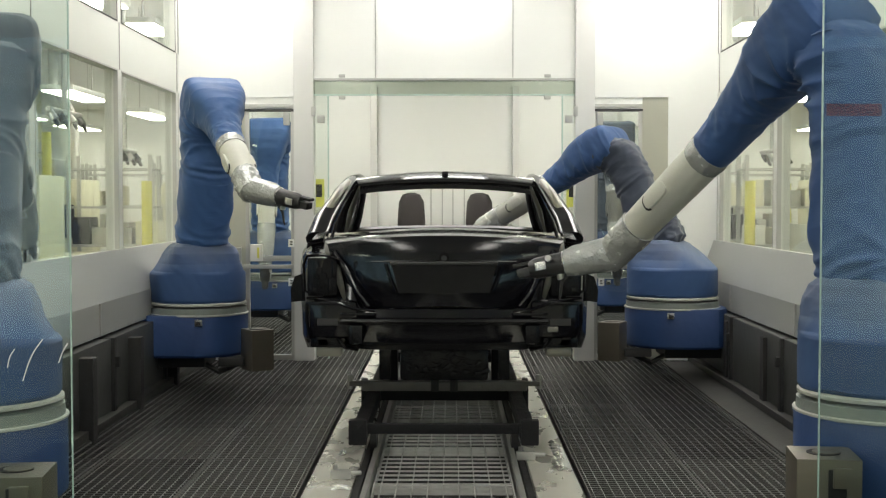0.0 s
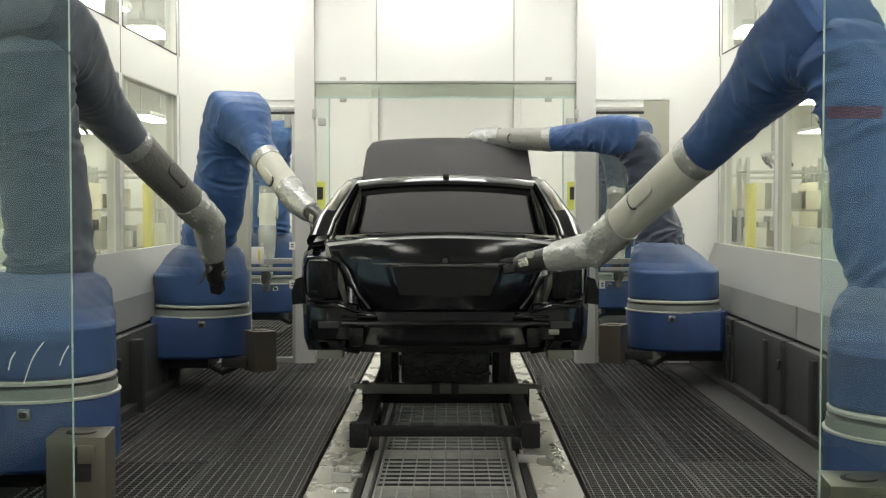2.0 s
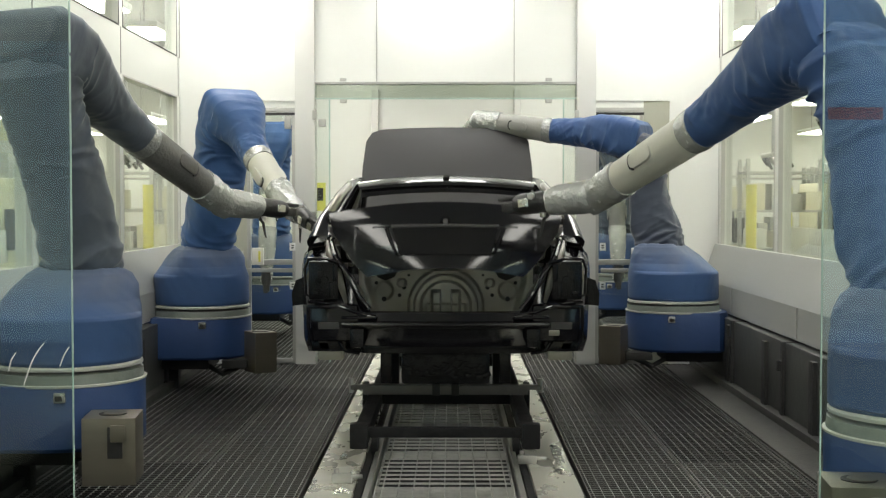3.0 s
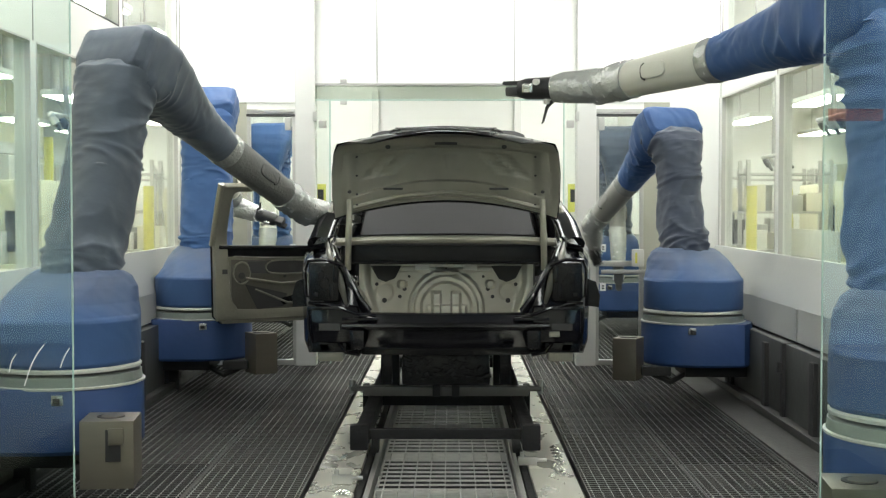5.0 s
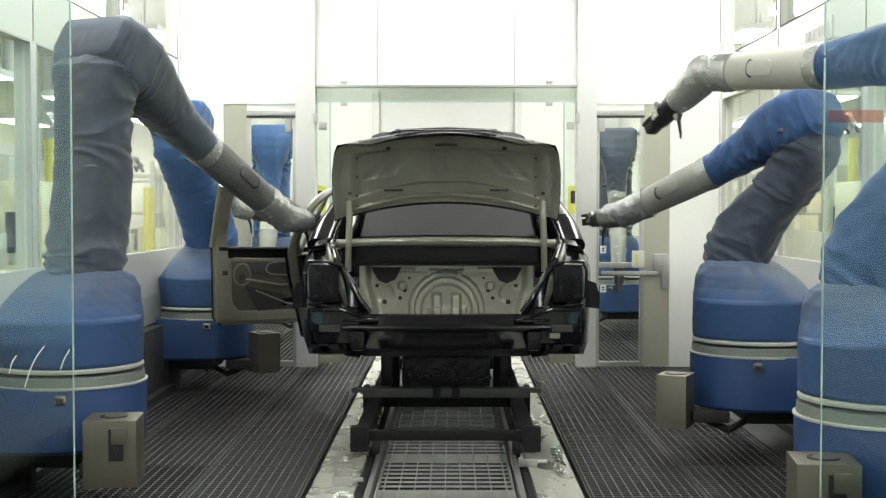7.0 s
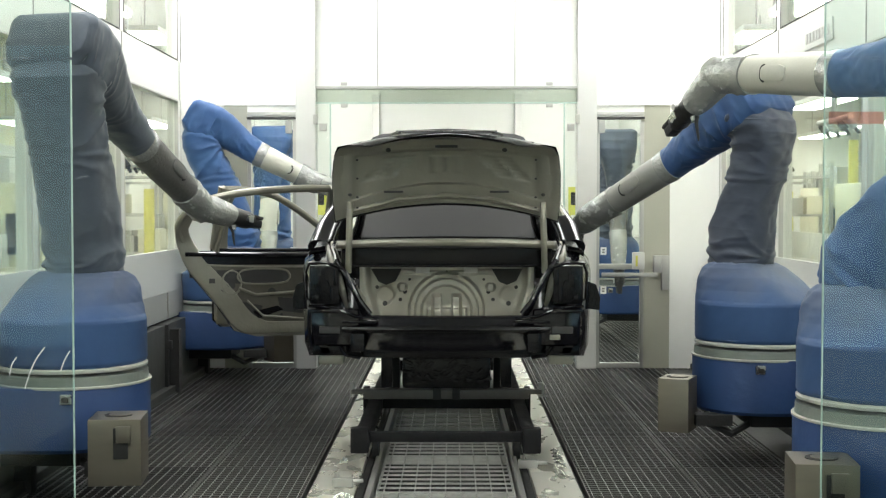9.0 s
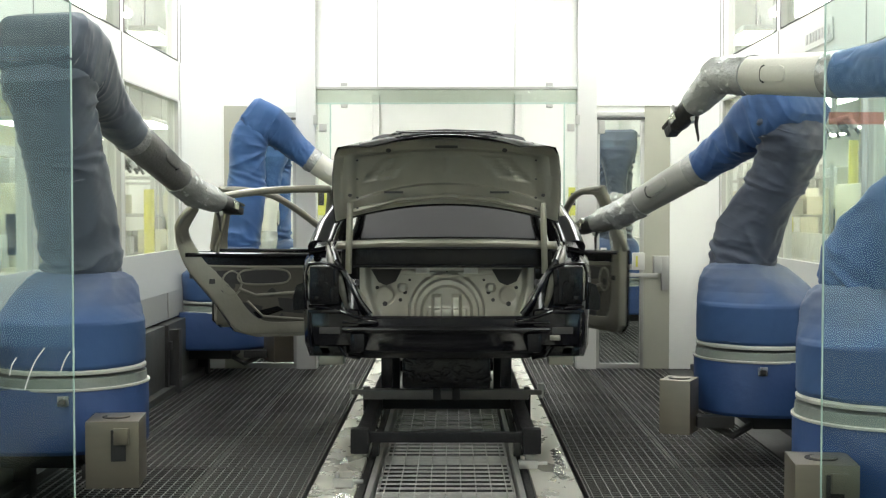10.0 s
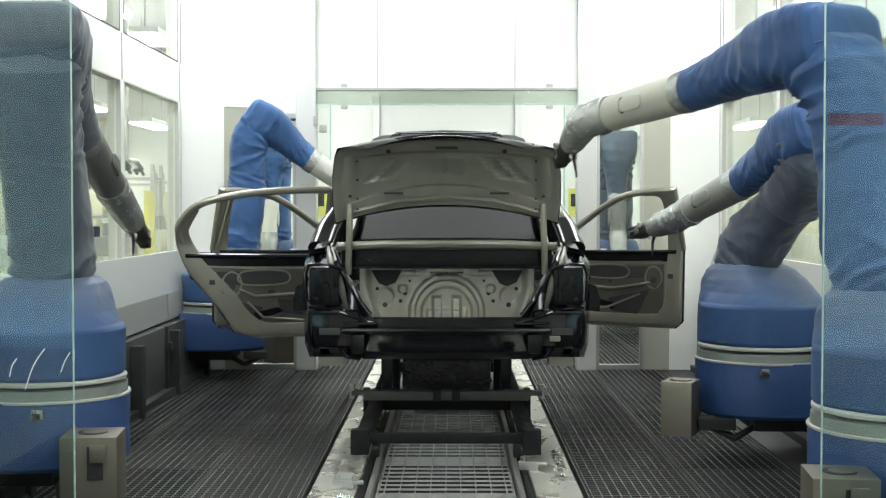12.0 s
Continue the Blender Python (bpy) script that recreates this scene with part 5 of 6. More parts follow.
def build_robot(name_side, lower, fore, label, dusty=False, dusty_low=False, deep=False, bulb=False, wide=0.19, elbow=0.24, big=1.0, turn=6, switch=True, box_at=(0.48, -0.32), group="painting line robots"):
    """A rail-mounted robot in cloth covers. Local: yaw axis up z, floor at 0, side +1 when the wall lies at -x."""
    s = name_side
    rb = thing("robot", label=label, category="robot", group=group)
    cloth = [DEEPBLUE if deep else BLUE, NAVY if dusty_low else GREYCLOTH]
    # carriage: drum with a flat back to the wall rail
    rings = []
    for z, k in ((0.27, 0.96), (0.29, 1.0), (0.585, 1.0), (0.60, 0.985)):
        pts = []
        for x, y, _ in ring(0, 0, z, 0.40 * k, 0.40 * k, 40):
            pts.append((x if x * s > 0 else x * 1.12, y if x * s > 0 else math.copysign(min(abs(y) * 1.5, 0.40 * k), y), z))
        rings.append(pts)
    drum = part("carriage_drum", loft(rings), BLUEPLASTIC, rb, "blue sheet-covered carriage drum")
    latch = part("latch", boxed((s * 0.08, -0.400, 0.548), (0.058, 0.014, 0.052), 0.006), BRIGHT, drum)
    part("lever", boxed((s * 0.08, -0.413, 0.545), (0.034, 0.014, 0.026), 0.005), DARK, latch)
    part("collar", loft([ring(0, 0, z, r, r, 40) for z, r in ((0.60, 0.385), (0.603, 0.392), (0.650, 0.388), (0.655, 0.375))]), COLLAR, rb, "grey-green sheet collar")
    part("seam", loft([ring(0, 0, z, r, r, 40) for z, r in ((0.590, 0.398), (0.593, 0.406), (0.602, 0.406), (0.605, 0.396))]), BAND, rb)
    part("carriage_arm", span(-s * 0.30, -s * 0.62, -0.22, 0.22, 0.30, 0.50, 0.02), DARK, rb)
    part("carriage_foot", span(s * 0.10, -s * 0.45, -0.25, 0.25, 0.18, 0.269, 0.02), DARK, rb)
    part("cable_loop", sweep([(s * 0.1, -0.2, 0.20), (s * 0.22, -0.28, 0.15), (s * 0.34, -0.2, 0.2), (s * 0.40, -0.1, 0.24)], [0.022] * 4, 8), RUBBER, rb)
    hw, hd = (0.125, 0.14) if switch else (0.092, 0.11)
    box = part("terminal_box", span(-hw, hw, -hd, hd, 0.17, 0.49, 0.006), BOXSTEEL, rb, m=pose(s * box_at[0], box_at[1], 0, 0, 0, s * turn), label="brushed stainless terminal box with a round opening")
    part("box_mount", span(s * 0.22, s * (box_at[0] - 0.10), box_at[1] - 0.06, -0.20, 0.20, 0.268, 0.01), DARK, rb)
    part("lid_ring", loft([ring(0, 0, z, 0.066, 0.066, 24) for z in (0.49, 0.4935)]), DARK, box)
    part("lid_plate", loft([ring(0.01, 0, z, 0.054, 0.054, 24) for z in (0.4936, 0.4965)]), BOXSTEEL, box)
    if switch:
        part("switch_plate", span(-0.005, 0.065, -0.147, -0.14, 0.30, 0.45, 0.004), DARK, box)
        part("switch", span(0.01, 0.08, -0.165, -0.147, 0.38, 0.46, 0.006), BOXSTEEL, box)
    # turret
    tur = new("turret")
    tur.parent = rb
    part("band", loft([ring(0, 0, z, r, r, 40) for z, r in ((0.668, 0.376), (0.671, 0.387), (0.684, 0.387), (0.693, 0.376))]), BAND, tur, "pale seam band")
    # a drum with a tent-like roof: steep under the arm, sloping down behind it
    bm = sleeve(((0.694, -0.370, 0.370, 0.370, 2.1), (0.71, -0.377, 0.377, 0.377, 2.1), (0.915, -0.377, 0.377, 0.377, 2.1), (0.927, -0.370, 0.374, 0.368, 2.2), (0.940, -0.350, 0.366, 0.345, 2.5),
                 (1.0, -0.270, 0.345, 0.305, 3.2), (1.08, -0.165, 0.325, 0.275, 4.2), (1.135, -0.09, 0.300, 0.245, 4.4), (1.160, -0.04, 0.265, 0.215, 4.0), (1.172, 0.03, 0.20, 0.14, 3.0)), 60, 72, 0.0)
    wrinkle(bm, 0.004, 4.0, 1.7, (1, 1, 0.6))
    fan_folds(bm, 0.010, 0.12, 1.20, 0.22, 15)
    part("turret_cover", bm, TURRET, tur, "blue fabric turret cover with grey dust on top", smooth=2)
    # lower arm, from the shoulder up
    low = new("lower_arm")
    low.parent = rb
    L, g = lower, big
    if bulb:
        cut = ((-0.17, -0.09, 0.10, 0.10, 2.4), (-0.13, -0.165, 0.17, 0.16, 2.6), (0.0, -0.195, 0.205, wide, 2.6), (0.18 * L, -0.190, 0.205, wide, 2.6), (0.36 * L, -0.195, 0.160, wide * 0.95, 2.7),
               (0.50 * L, -0.215, 0.105, wide * 0.90, 2.9), (0.53 * L, -0.232, 0.108, wide * 0.94, 2.9), (0.72 * L, -0.255, 0.070, wide * 1.02, 3.0), (0.86 * L, -0.255, 0.085, (wide + elbow) / 2, 3.4), (L - 0.05, -0.225, 0.120, elbow * 0.94, 3.6), (L + 0.05, -0.150, 0.09, elbow * 0.84, 3.4), (L + 0.09, -0.07, 0.05, 0.09, 2.4))
    else:
        cut = ((-0.17, -0.09, 0.10, 0.12, 2.4), (-0.13, -0.155, 0.17, wide * 0.85, 2.6), (0.0, -0.178, 0.19, wide, 2.8), (0.25 * L, -0.180, 0.180, wide, 2.9), (0.45 * L, -0.185, 0.160, wide * 0.95, 2.9),
               (0.62 * L, -0.205, 0.125, wide * 0.95, 3.0), (0.75 * L, -0.225, 0.095, wide, 3.0), (0.87 * L, -0.228, 0.100, (wide + elbow) / 2, 3.4), (L - 0.05, -0.210 * g, 0.125, elbow * 0.95, 3.6), (L + 0.05, -0.150 * g, 0.10, elbow * 0.86, 3.4), (L + 0.10, -0.07, 0.06, 0.09, 2.4))
    bm = sleeve(cut, 150, 88, 0.012)
    wrinkle(bm, 0.008, 2.6, 3.1, (1.2, 1.2, 0.8))
    fan_folds(bm, 0.022, 0.14, 0.80 * L, 0.26, 15)
    fan_folds(bm, 0.014, -0.27, 0.56 * L, 0.26, 12)
    fan_folds(bm, 0.020, 0.24, 0.02, 0.30, 12)
    fan_folds(bm, 0.012, -0.22, -0.02, 0.26, 12)
    gather(bm, 0.016, 1.7 + L, -0.15, L + 0.1)
    pleat(bm, 0.009, (-0.12, 0.10), (0.47 * L, 0.60 * L))
    for f in bm.faces:
        f.material_index = 1 if dusty or dusty_low else 0
    part("sleeve", bm, cloth, low, "creased blue fabric sleeve", smooth=2)
    # forearm, from the elbow outwards
    arm = new("forearm")
    arm.parent = rb
    end = 0.50 * fore
    k = end / 0.85
    cut = ((-0.172 * g, -0.11, 0.03, elbow * 0.78, 4.0), (-0.165 * g, -0.160 * g, 0.07, elbow * 0.90, 4.6), (-0.130 * g, -0.192 * g, 0.11, elbow * 0.98, 5.0), (-0.02, -0.210 * g, 0.150, elbow, 4.6), (0.12 * k, -0.214 * g, 0.130, elbow * 0.95, 4.0),
           (0.28 * k, -0.204 * g, 0.108, elbow * 0.76, 3.2), (0.42 * k, -0.170 * g, 0.100, elbow * 0.60, 2.7), (0.62 * k, -0.132, 0.105, elbow * 0.50, 2.3), (end, -0.106, 0.106, 0.106, 2.0))
    bm = sleeve(cut, 130, 88, 0.008)
    wrinkle(bm, 0.006, 2.6, 5.3, (1.2, 1.2, 1.0))
    fan_folds(bm, 0.022, 0.21, 0.20 * k, 0.24, 16)
    fan_folds(bm, 0.011, 0.15, 0.44 * k, 0.26, 13)
    fan_folds(bm, 0.008, -0.20, end + 0.05, 0.30, 14)
    gather(bm, 0.013, 4.1 + end, -0.1, end)
    for f in bm.faces:
        f.material_index = 1 if dusty else 0
    part("sleeve", bm, cloth, arm, "creased blue fabric elbow sleeve", smooth=2)
    part("cuff", sweep([(0, 0, end - 0.03), (0, 0, end + 0.0), (0, 0, end + 0.05)], [0.110, 0.113, 0.107], 24), FILM, arm, "pale film cuff")
    tube_mat = GREYDARK if dusty else MIDGREY if dusty_low else GREY
    t0, t1 = end + 0.05, fore * 0.86
    tube = part("arm_tube", sweep([(0, 0, t0), (0, 0, t0 + 0.02), (0, 0, (t0 + t1) / 2), (0, 0, t1)], [0.100, 0.105, 0.100, 0.092], 28), tube_mat, arm, "grey tubular forearm cover")
    zc = (t0 + t1) / 2
    boss = [(math.copysign(abs(math.cos(a)) ** 0.6, math.cos(a)) * 0.040, -0.098, zc + math.copysign(abs(math.sin(a)) ** 0.6, math.sin(a)) * 0.085) for a in [2 * math.pi * k / 20 for k in range(20)]]
    for sy in (-1, 1):
        bm = loft([[(x, sy * 0.088, z) for x, y, z in boss], [(x, sy * 0.108, z) for x, y, z in boss], [(x * 0.85, sy * 0.112, zc + (z - zc) * 0.85) for x, y, z in boss]])
        part("cover_plate", bm, tube_mat, tube)
        # dark bead imitates the shadow at one end of the plate
        part("plate_shadow", sweep([(x * 1.12, sy * 0.097, zc + (z - zc) * 1.12) for x, y, z in boss[2:9]], [0.006] * 7, 6), DARK, tube)
    zs = [t1 - 0.01 + (fore - t1 + 0.05) * k / 12 for k in range(13)]
    bm = sweep([(0, 0, z) for z in zs], [0.097 - 0.010 * k / 12 for k in range(13)], 20)
    wrinkle(bm, 0.014, 16, 6.6)
    part("wrist_wrap", bm, FILM, arm, "wrist wrapped in crinkled pale film")
    # tool, from the wrist outwards
    tool = new("gripper")
    tool.parent = rb
    bm = sweep([(0, 0, -0.04), (0, 0, 0.0), (0, 0, 0.08), (0, 0, 0.20), (0, 0, 0.26)], [0.05, 0.088, 0.086, 0.075, 0.068], 20)
    wrinkle(bm, 0.012, 15, 9.1)
    part("wrist_wrap", bm, FILM, tool, "wrist wrapped in crinkled pale film")
    part("head", sweep([(0, 0, 0.25), (0, 0, 0.26), (0, 0, 0.42), (0.0, 0, 0.46)], [0.05, 0.062, 0.058, 0.045], 14), TOOL, tool, "black gripper head")
    part("nose", boxed((0.012, 0, 0.49), (0.05, 0.07, 0.08), 0.012), TOOL, tool)
    part("jaw", boxed((-0.035, 0, 0.50), (0.02, 0.05, 0.10), 0.008), DARK, tool)
    part("clamp_ring", loft([ring(0, 0, q, r, r, 20) for q, r in ((0.25, 0.060), (0.254, 0.066), (0.268, 0.066), (0.272, 0.060))]), BRIGHT, tool, "bright steel clamp ring")
    for y in (-0.060, 0.060):
        part("side_plate", boxed((0.0, y, 0.39), (0.045, 0.010, 0.06), 0.004), BRIGHT, tool)
    part("fitting", cyl((0.05, 0, 0.30), (0.085, 0, 0.30), 0.02, 12), STEEL, tool)
    part("fitting", cyl((-0.03, 0.05, 0.34), (-0.03, 0.075, 0.34), 0.018, 12), STEEL, tool)
    part("hook_pin", sweep([(0.07, 0, 0.27), (0.10, 0, 0.30), (0.17, 0, 0.32), (0.19, 0, 0.33)], [0.012, 0.010, 0.007, 0.004], 8), DARK, tool)
    return dict(robot=rb, turret=tur, lower=low, fore=arm, tool=tool, la=lower, lf=fore)


def smooth_rows(rows, col, ts):
    """Values of one column at times ts: a smooth curve that does not overshoot."""
    t = np.array([r[0] for r in rows], float)
    v = np.array([r[col] for r in rows], float)
    d = np.diff(v) / np.diff(t)
    m = np.zeros(len(t))
    for i in range(1, len(t) - 1):
        m[i] = 0 if d[i - 1] * d[i] <= 0 else 2 * d[i - 1] * d[i] / (d[i - 1] + d[i])
    out = []
    for x in ts:
        i = int(np.clip(np.searchsorted(t, x) - 1, 0, len(t) - 2))
        h = t[i + 1] - t[i]
        u = (x - t[i]) / h
        out.append((2 * u ** 3 - 3 * u ** 2 + 1) * v[i] + (u ** 3 - 2 * u ** 2 + u) * h * m[i] + (-2 * u ** 3 + 3 * u ** 2) * v[i + 1] + (u ** 3 - u ** 2) * h * m[i + 1])
    return out


def axes(z, y, at):
    """A pose at a point whose z runs along a direction, with y near the one given."""
    z = z.normalized()
    x = y.cross(z).normalized()
    y = z.cross(x)
    m = Matrix((x, y, z)).transposed().to_4x4()
    m.translation = at
    return m


def move_robot(r, x, rail, arm, tool):
    ts = [0.25 * k for k in range(49)]
    ys = smooth_rows(rail, 1, ts)
    th, al, be = (smooth_rows(arm, c, ts) for c in (1, 2, 3))
    az, el = (smooth_rows(tool, c, ts) for c in (1, 2))
    rows = dict(robot=[], turret=[], lower=[], fore=[], tool=[])
    for i, t in enumerate(ts):
        a, b, c = radians(th[i]), radians(al[i]), radians(be[i])
        u, n, z = Vector((math.cos(a), math.sin(a), 0)), Vector((-math.sin(a), math.cos(a), 0)), Vector((0, 0, 1))
        S = Vector((0, 0, SHOULDER)) + REACH * u
        E = S + r["la"] * (math.sin(b) * u + math.cos(b) * z)
        fd = math.sin(c) * u + math.cos(c) * z
        W = E + r["lf"] * fd
        g, h = radians(az[i]), radians(el[i])
        td = Vector((math.cos(h) * math.cos(g), math.cos(h) * math.sin(g), math.sin(h)))
        rows["robot"].append((t, pose(x, ys[i], 0)))
        rows["turret"].append((t, pose(0, 0, 0, 0, 0, th[i])))
        rows["lower"].append((t, axes(E - S, n, S)))
        rows["fore"].append((t, axes(fd, n, E)))
        rows["tool"].append((t, axes(td, n, W)))
    for k in rows:
        walk(r[k], rows[k])


def hold_robot(r, x, y, th, al, be, az, el):
    """A robot that stands still in one pose."""
    a, b, c = radians(th), radians(al), radians(be)
    u, n, z = Vector((math.cos(a), math.sin(a), 0)), Vector((-math.sin(a), math.cos(a), 0)), Vector((0, 0, 1))
    S = Vector((0, 0, SHOULDER)) + REACH * u
    E = S + r["la"] * (math.sin(b) * u + math.cos(b) * z)
    fd = math.sin(c) * u + math.cos(c) * z
    g, h = radians(az), radians(el)
    r["robot"].matrix_basis = pose(x, y, 0)
    r["turret"].matrix_basis = pose(0, 0, 0, 0, 0, th)
    r["lower"].matrix_basis = axes(E - S, n, S)
    r["fore"].matrix_basis = axes(fd, n, E)
    r["tool"].matrix_basis = axes(Vector((math.cos(h) * math.cos(g), math.cos(h) * math.sin(g), math.sin(h))), n, E + r["lf"] * fd)


ROBOT_1 = build_robot(1, 1.05, 1.70, "blue cloth-covered rail robot with a grey-dusted arm by the window wall", dusty=True, wide=0.20, elbow=0.25, big=1.12, box_at=(0.375, -0.52))
ROBOT_2 = build_robot(1, 1.05, 1.10, "blue cloth-covered rail robot with a pale film-wrapped forearm", wide=0.21, elbow=0.23, turn=32, switch=False, box_at=(0.52, -0.28))
ROBOT_3 = build_robot(-1, 0.88, 1.40, "blue cloth-covered rail robot with a dusty creased lower sleeve", dusty_low=True, deep=True, bulb=True, wide=0.165, elbow=0.25, turn=24, switch=False, box_at=(0.54, -0.25))
ROBOT_4 = build_robot(-1, 1.05, 1.70, "blue cloth-covered rail robot with a pale grey tubular forearm", deep=True, bulb=True, wide=0.19, elbow=0.24, box_at=(0.40, -0.40))

# two more robots parked in the second booth
hold_robot(build_robot(1, 1.0, 1.2, "blue cloth-covered robot parked behind the glass door", wide=0.21, switch=False, group="parked robots"), -2.0, 14.6, -90, 4, 165, -90, -80)
hold_robot(build_robot(-1, 1.0, 1.2, "blue cloth-covered robot parked behind the glass door", dusty=True, wide=0.21, switch=False, group="parked robots"), 1.95, 15.2, -90, 4, 165, -90, -80)

# rows of seconds and place along the rail; seconds, turn, lower arm lean, forearm lean; seconds, tool bearing and rise
R1_ARM = [(0, 103, 32, 114), (0.5, 96, 30, 120), (1, 73, 11, 127), (1.5, 67, 7, 122), (2, 67, -5, 121), (2.5, 62, -14, 116), (3, 64, -16, 115), (4.8, 58, 22, 115), (5, 58, 19, 116), (5.5, 56, 16, 117), (6, 54, 12, 118), (6.5, 58, 12, 119), (7, 58, 9, 119), (7.2, 61, 6, 118), (9, 74, -10, 116), (9.5, 73, -10, 116), (10, 75, -14, 112), (10.5, 86, -21, 109), (11, 92, -27, 107), (11.5, 92, -26, 108), (12, 90, -14, 114)]
R1_RAIL = [(0, 5.27), (0.5, 5.43), (1, 5.63), (1.5, 5.80), (2, 6.11), (2.5, 6.46), (3, 6.63), (4.8, 6.59), (5, 6.59), (5.5, 6.59), (6, 6.60), (6.5, 6.60), (7, 6.64), (7.2, 6.65), (9, 6.72), (9.5, 6.70), (10, 6.68), (10.5, 6.58), (11, 6.56), (11.5, 6.50), (12, 6.28)]
R1_TOOL = [(0, 102, -36), (0.5, 84, -36), (1, 138, -66), (1.5, 102, -66), (2, 90, -54), (2.5, 54, -18), (3, 42, -6), (4.8, 54, -6), (5, 54, -6), (5.5, 54, -6), (6, 54, -6), (6.5, 60, 0), (7, 66, -6), (7.2, 54, -12), (9, 54, -12), (9.5, 54, -6), (10, 66, -12), (10.5, 78, -12), (11, 72, -18), (11.5, 72, -18), (12, 84, -30)]
R2_ARM = [(0, -63, 19, 125), (0.5, -63, 18, 125), (1, -57, 26, 120), (1.5, -53, 31, 122), (2, -53, 30, 124), (2.5, -54, 28, 126), (3, -55, 27, 126), (4.8, 88, 16, 134), (5.5, 78, -17, 133), (6, 78, -18, 132), (6.5, 80, -27, 126), (7, 76, -32, 123), (7.2, 76, -32, 123), (9, 6, -16, 117), (9.5, 11, 11, 124), (12, 11, 11, 124)]
R2_RAIL = [(0, 10.28), (0.5, 10.28), (1, 10.32), (1.5, 10.38), (2, 10.38), (2.5, 10.38), (3, 10.38), (4.8, 10.40), (5.5, 10.40), (6, 10.42), (6.5, 10.52), (7, 10.55), (7.2, 10.55), (9, 11.40), (9.5, 11.40), (12, 11.40)]
R2_TOOL = [(0, -30, -12), (0.5, -30, -12), (1, -48, -18), (1.5, -60, -24), (2, -60, -18), (2.5, -60, -18), (3, -60, -18), (4.8, -42, -18), (5.5, 60, -12), (6, 60, -12), (6.5, 60, -12), (7, 60, -12), (7.2, 60, -12), (9, 42, -12), (9.5, 54, -12), (12, 54, -12)]
R3_ARM = [(0, 146, 37, 118), (0.5, 160, 31, 119), (1, 156, 26, 110), (1.5, 155, 20, 99), (2, 153, 21, 88), (2.5, 157, 19, 82), (3, 154, 21, 81), (4.8, 122, 18, 109), (5, 114, 17, 122), (5.5, 102, 17, 131), (6, 115, -13, 127), (6.5, 133, -20, 121), (7, 138, -30, 112), (7.2, 138, -30, 111), (9, 134, -4, 117), (9.5, 134, -7, 116), (10, 134, -19, 115), (10.5, 123, -36, 112), (11, 118, -39, 110), (12, 117, -40, 109)]
R3_RAIL = [(0, 10.88), (0.5, 10.88), (1, 10.88), (1.5, 10.88), (2, 10.88), (2.5, 10.90), (3, 10.90), (4.8, 10.20), (5, 10.02), (5.5, 9.57), (6, 8.97), (6.5, 8.40), (7, 7.97), (7.2, 7.95), (9, 7.90), (9.5, 7.90), (10, 7.85), (10.5, 7.82), (11, 7.81), (12, 7.81)]
R3_TOOL = [(0, 108, -18), (0.5, 114, -18), (1, 114, -6), (1.5, 108, -6), (2, 108, -6), (2.5, 108, -12), (3, 108, -12), (4.8, 120, -30), (5, 78, -42), (5.5, 72, -48), (6, 96, -42), (6.5, 114, -18), (7, 114, -6), (7.2, 114, -6), (9, 108, -18), (9.5, 114, -18), (10, 120, -12), (10.5, 114, -6), (11, 114, -6), (12, 114, -12)]
R4_ARM = [(0, 126, 14, 127), (0.5, 126, 19, 126), (1, 127, 22, 126), (1.5, 126, 23, 124), (2, 126, 23, 123), (2.5, 126, 23, 122), (3, 122, 24, 112), (4.8, 123, 13, 96), (5, 123, 12, 94), (5.5, 122, 9, 91), (6, 121, 8, 91), (6.5, 120, -11, 91), (7, 118, -33, 87), (7.2, 117, -38, 86), (9, 117, -39, 85), (11, 117, -39, 85), (11.5, 121, -18, 94), (12, 122, 21, 97)]
R4_RAIL = [(0, 5.49), (0.5, 5.29), (1, 5.11), (1.5, 5.06), (2, 5.06), (2.5, 5.06), (3, 5.06), (4.8, 5.06), (5, 5.06), (5.5, 5.06), (6, 5.06), (6.5, 5.30), (7, 5.52), (7.2, 5.55), (9, 5.55), (11, 5.56), (11.5, 5.47), (12, 5.31)]
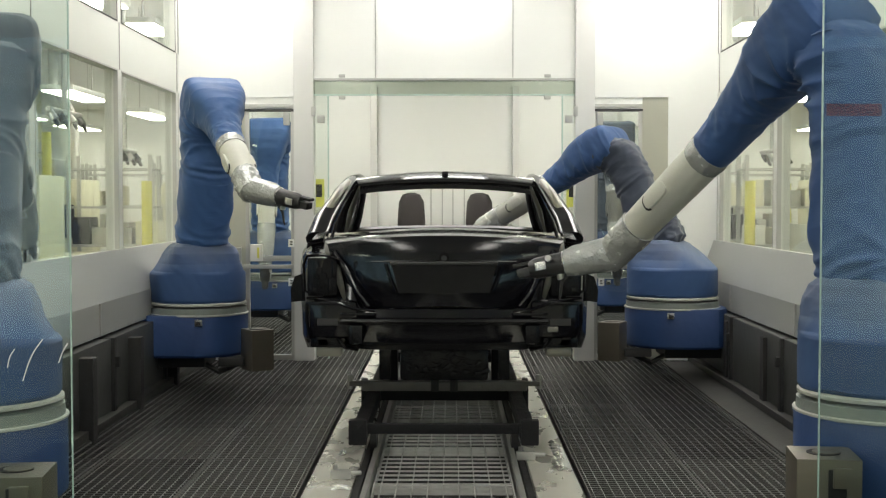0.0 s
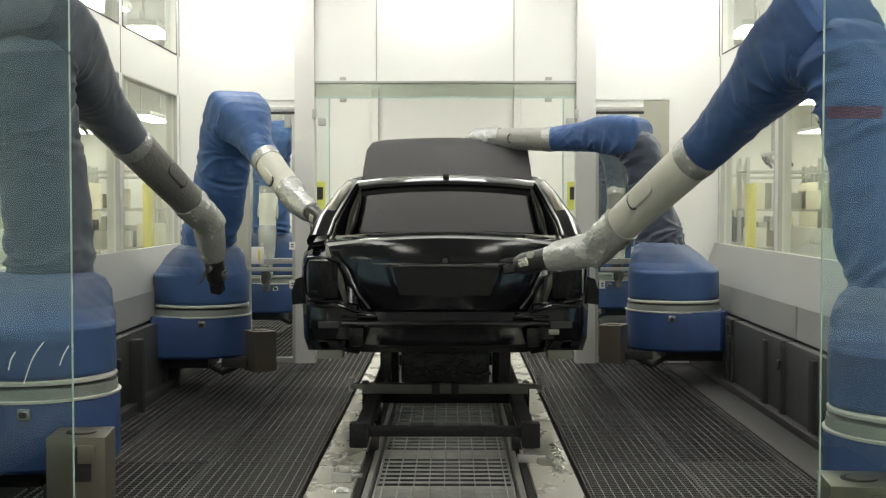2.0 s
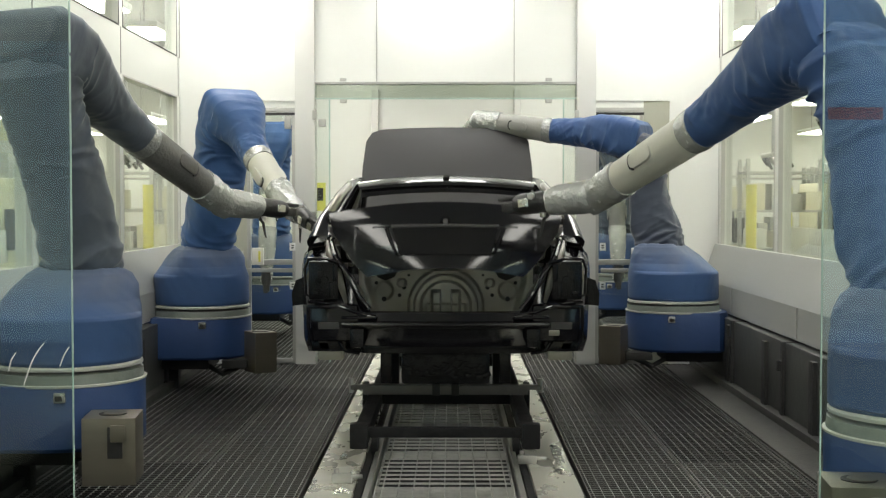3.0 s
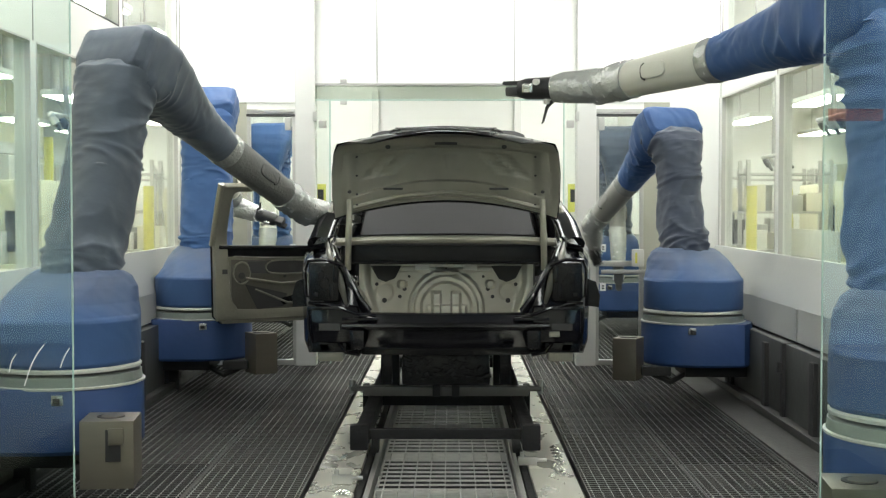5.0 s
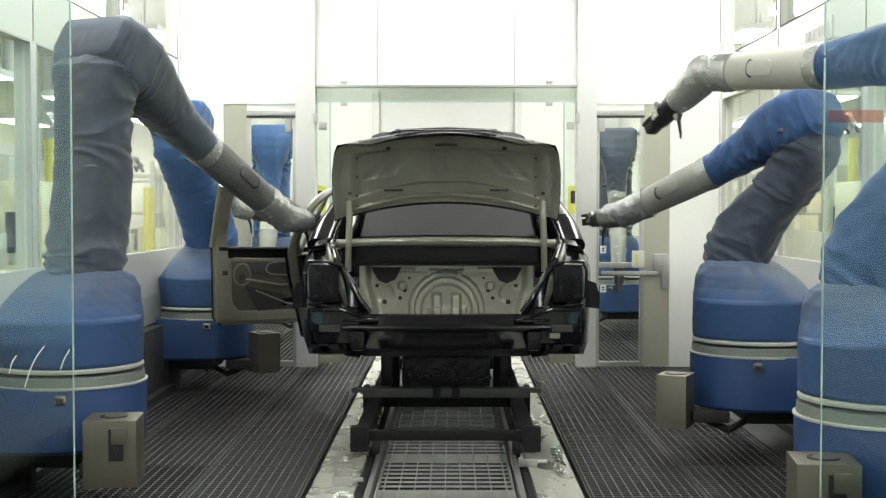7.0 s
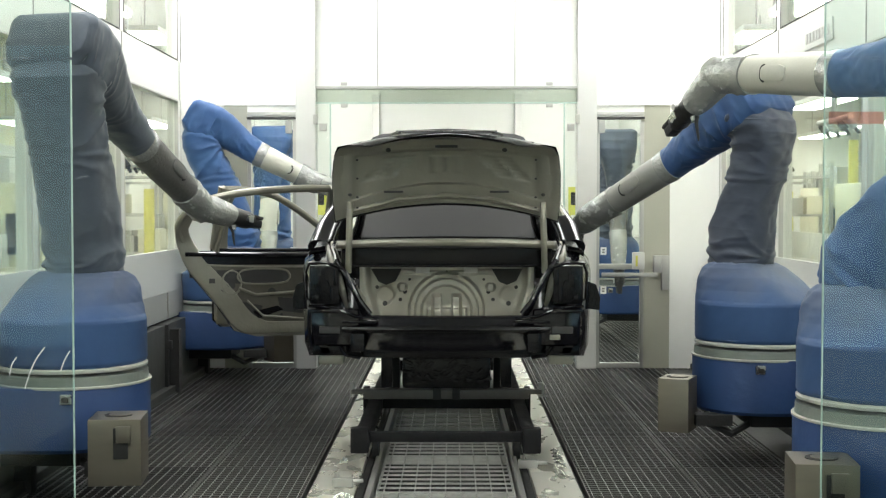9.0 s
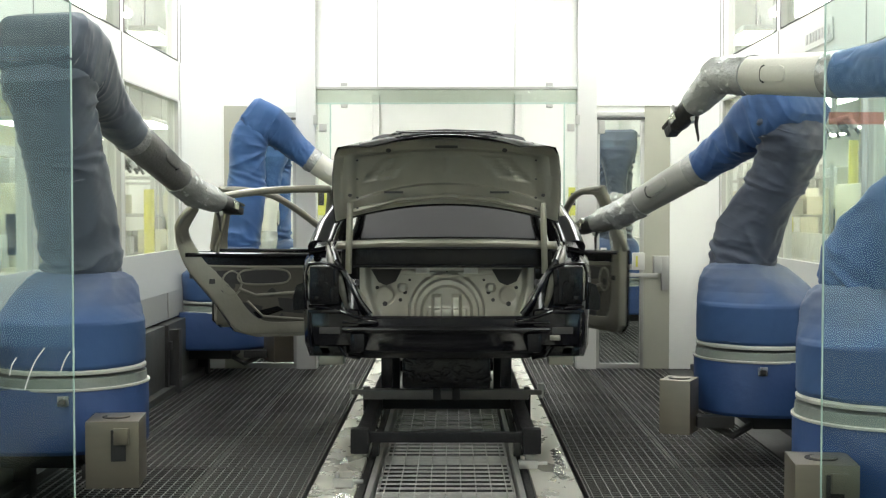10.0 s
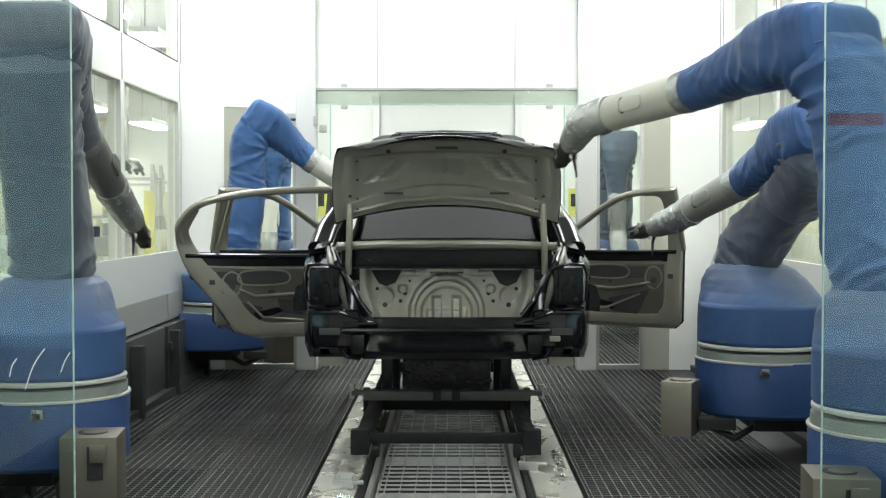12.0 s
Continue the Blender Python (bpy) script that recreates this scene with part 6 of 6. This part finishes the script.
R4_TOOL = [(0, 168, -12), (0.5, 162, -18), (1, 156, -12), (1.5, 150, -12), (2, 150, -12), (2.5, 144, -12), (3, 156, -6), (4.8, 162, 0), (5, 156, 0), (5.5, 162, 6), (6, 168, 6), (6.5, 132, -6), (7, 120, -30), (7.2, 114, -30), (9, 114, -30), (11, 114, -30), (11.5, 102, -24), (12, 102, -24)]



# ---------------------------------------------------------------- gratings last: many small pieces
build_gratings()


def motions():
    move_robot(ROBOT_1, -1.97, R1_RAIL, R1_ARM, R1_TOOL)
    move_robot(ROBOT_2, -2.0, R2_RAIL, R2_ARM, R2_TOOL)
    move_robot(ROBOT_3, 1.93, R3_RAIL, R3_ARM, R3_TOOL)
    move_robot(ROBOT_4, 1.93, R4_RAIL, R4_ARM, R4_TOOL)
    # bonnet opens on its rear hinges
    walk(HOOD, [(t, pose(0, 3.42 + 0.03 * a / 59, 1.235 + 0.012 * a / 59, a)) for t, a in ((0, 0), (0.6, 0), (1.0, 14), (1.5, 30), (2.0, 52), (2.3, 58), (2.5, 59), (3.0, 59), (12, 59))])
    # boot lid swings up and back on its linkage
    walk(LID, [(t, pose(0, y, z, -a)) for t, a, y, z in ((0, 0, 0.56, 1.30), (2.55, 0, 0.56, 1.30), (2.8, 8, 0.56, 1.32), (3.0, 18, 0.56, 1.35), (3.2, 28, 0.57, 1.37), (3.8, 60, 0.61, 1.40), (4.4, 82, 0.65, 1.41), (4.8, 85, 0.65, 1.41), (12, 85, 0.65, 1.41))])
    hl, hr, rl, rr = (-0.885, 3.08), (0.885, 3.08), (-0.895, 1.98), (0.895, 1.98)
    walk(DOORS["front_left"], [(t, pose(*hl, 0, 0, 0, -a)) for t, a in ((0, 0), (2.9, 0), (3.2, 6), (3.8, 30), (4.4, 56), (4.8, 60), (12, 60))])
    walk(DOORS["rear_left"], [(t, pose(*rl, 0, 0, 0, -a)) for t, a in ((0, 0), (6.3, 0), (6.6, 3), (7.0, 9), (7.2, 14), (8.0, 50), (8.6, 70), (8.8, 72), (12, 72))])
    walk(DOORS["front_right"], [(t, pose(*hr, 0, 0, 0, a)) for t, a in ((0, 0), (9.6, 0), (9.8, 8), (10.0, 25), (10.25, 38), (10.5, 48), (11.0, 57), (11.5, 59), (12, 60))])
    walk(DOORS["rear_right"], [(0, pose(*rr, 0)), (12, pose(*rr, 0))])


motions()
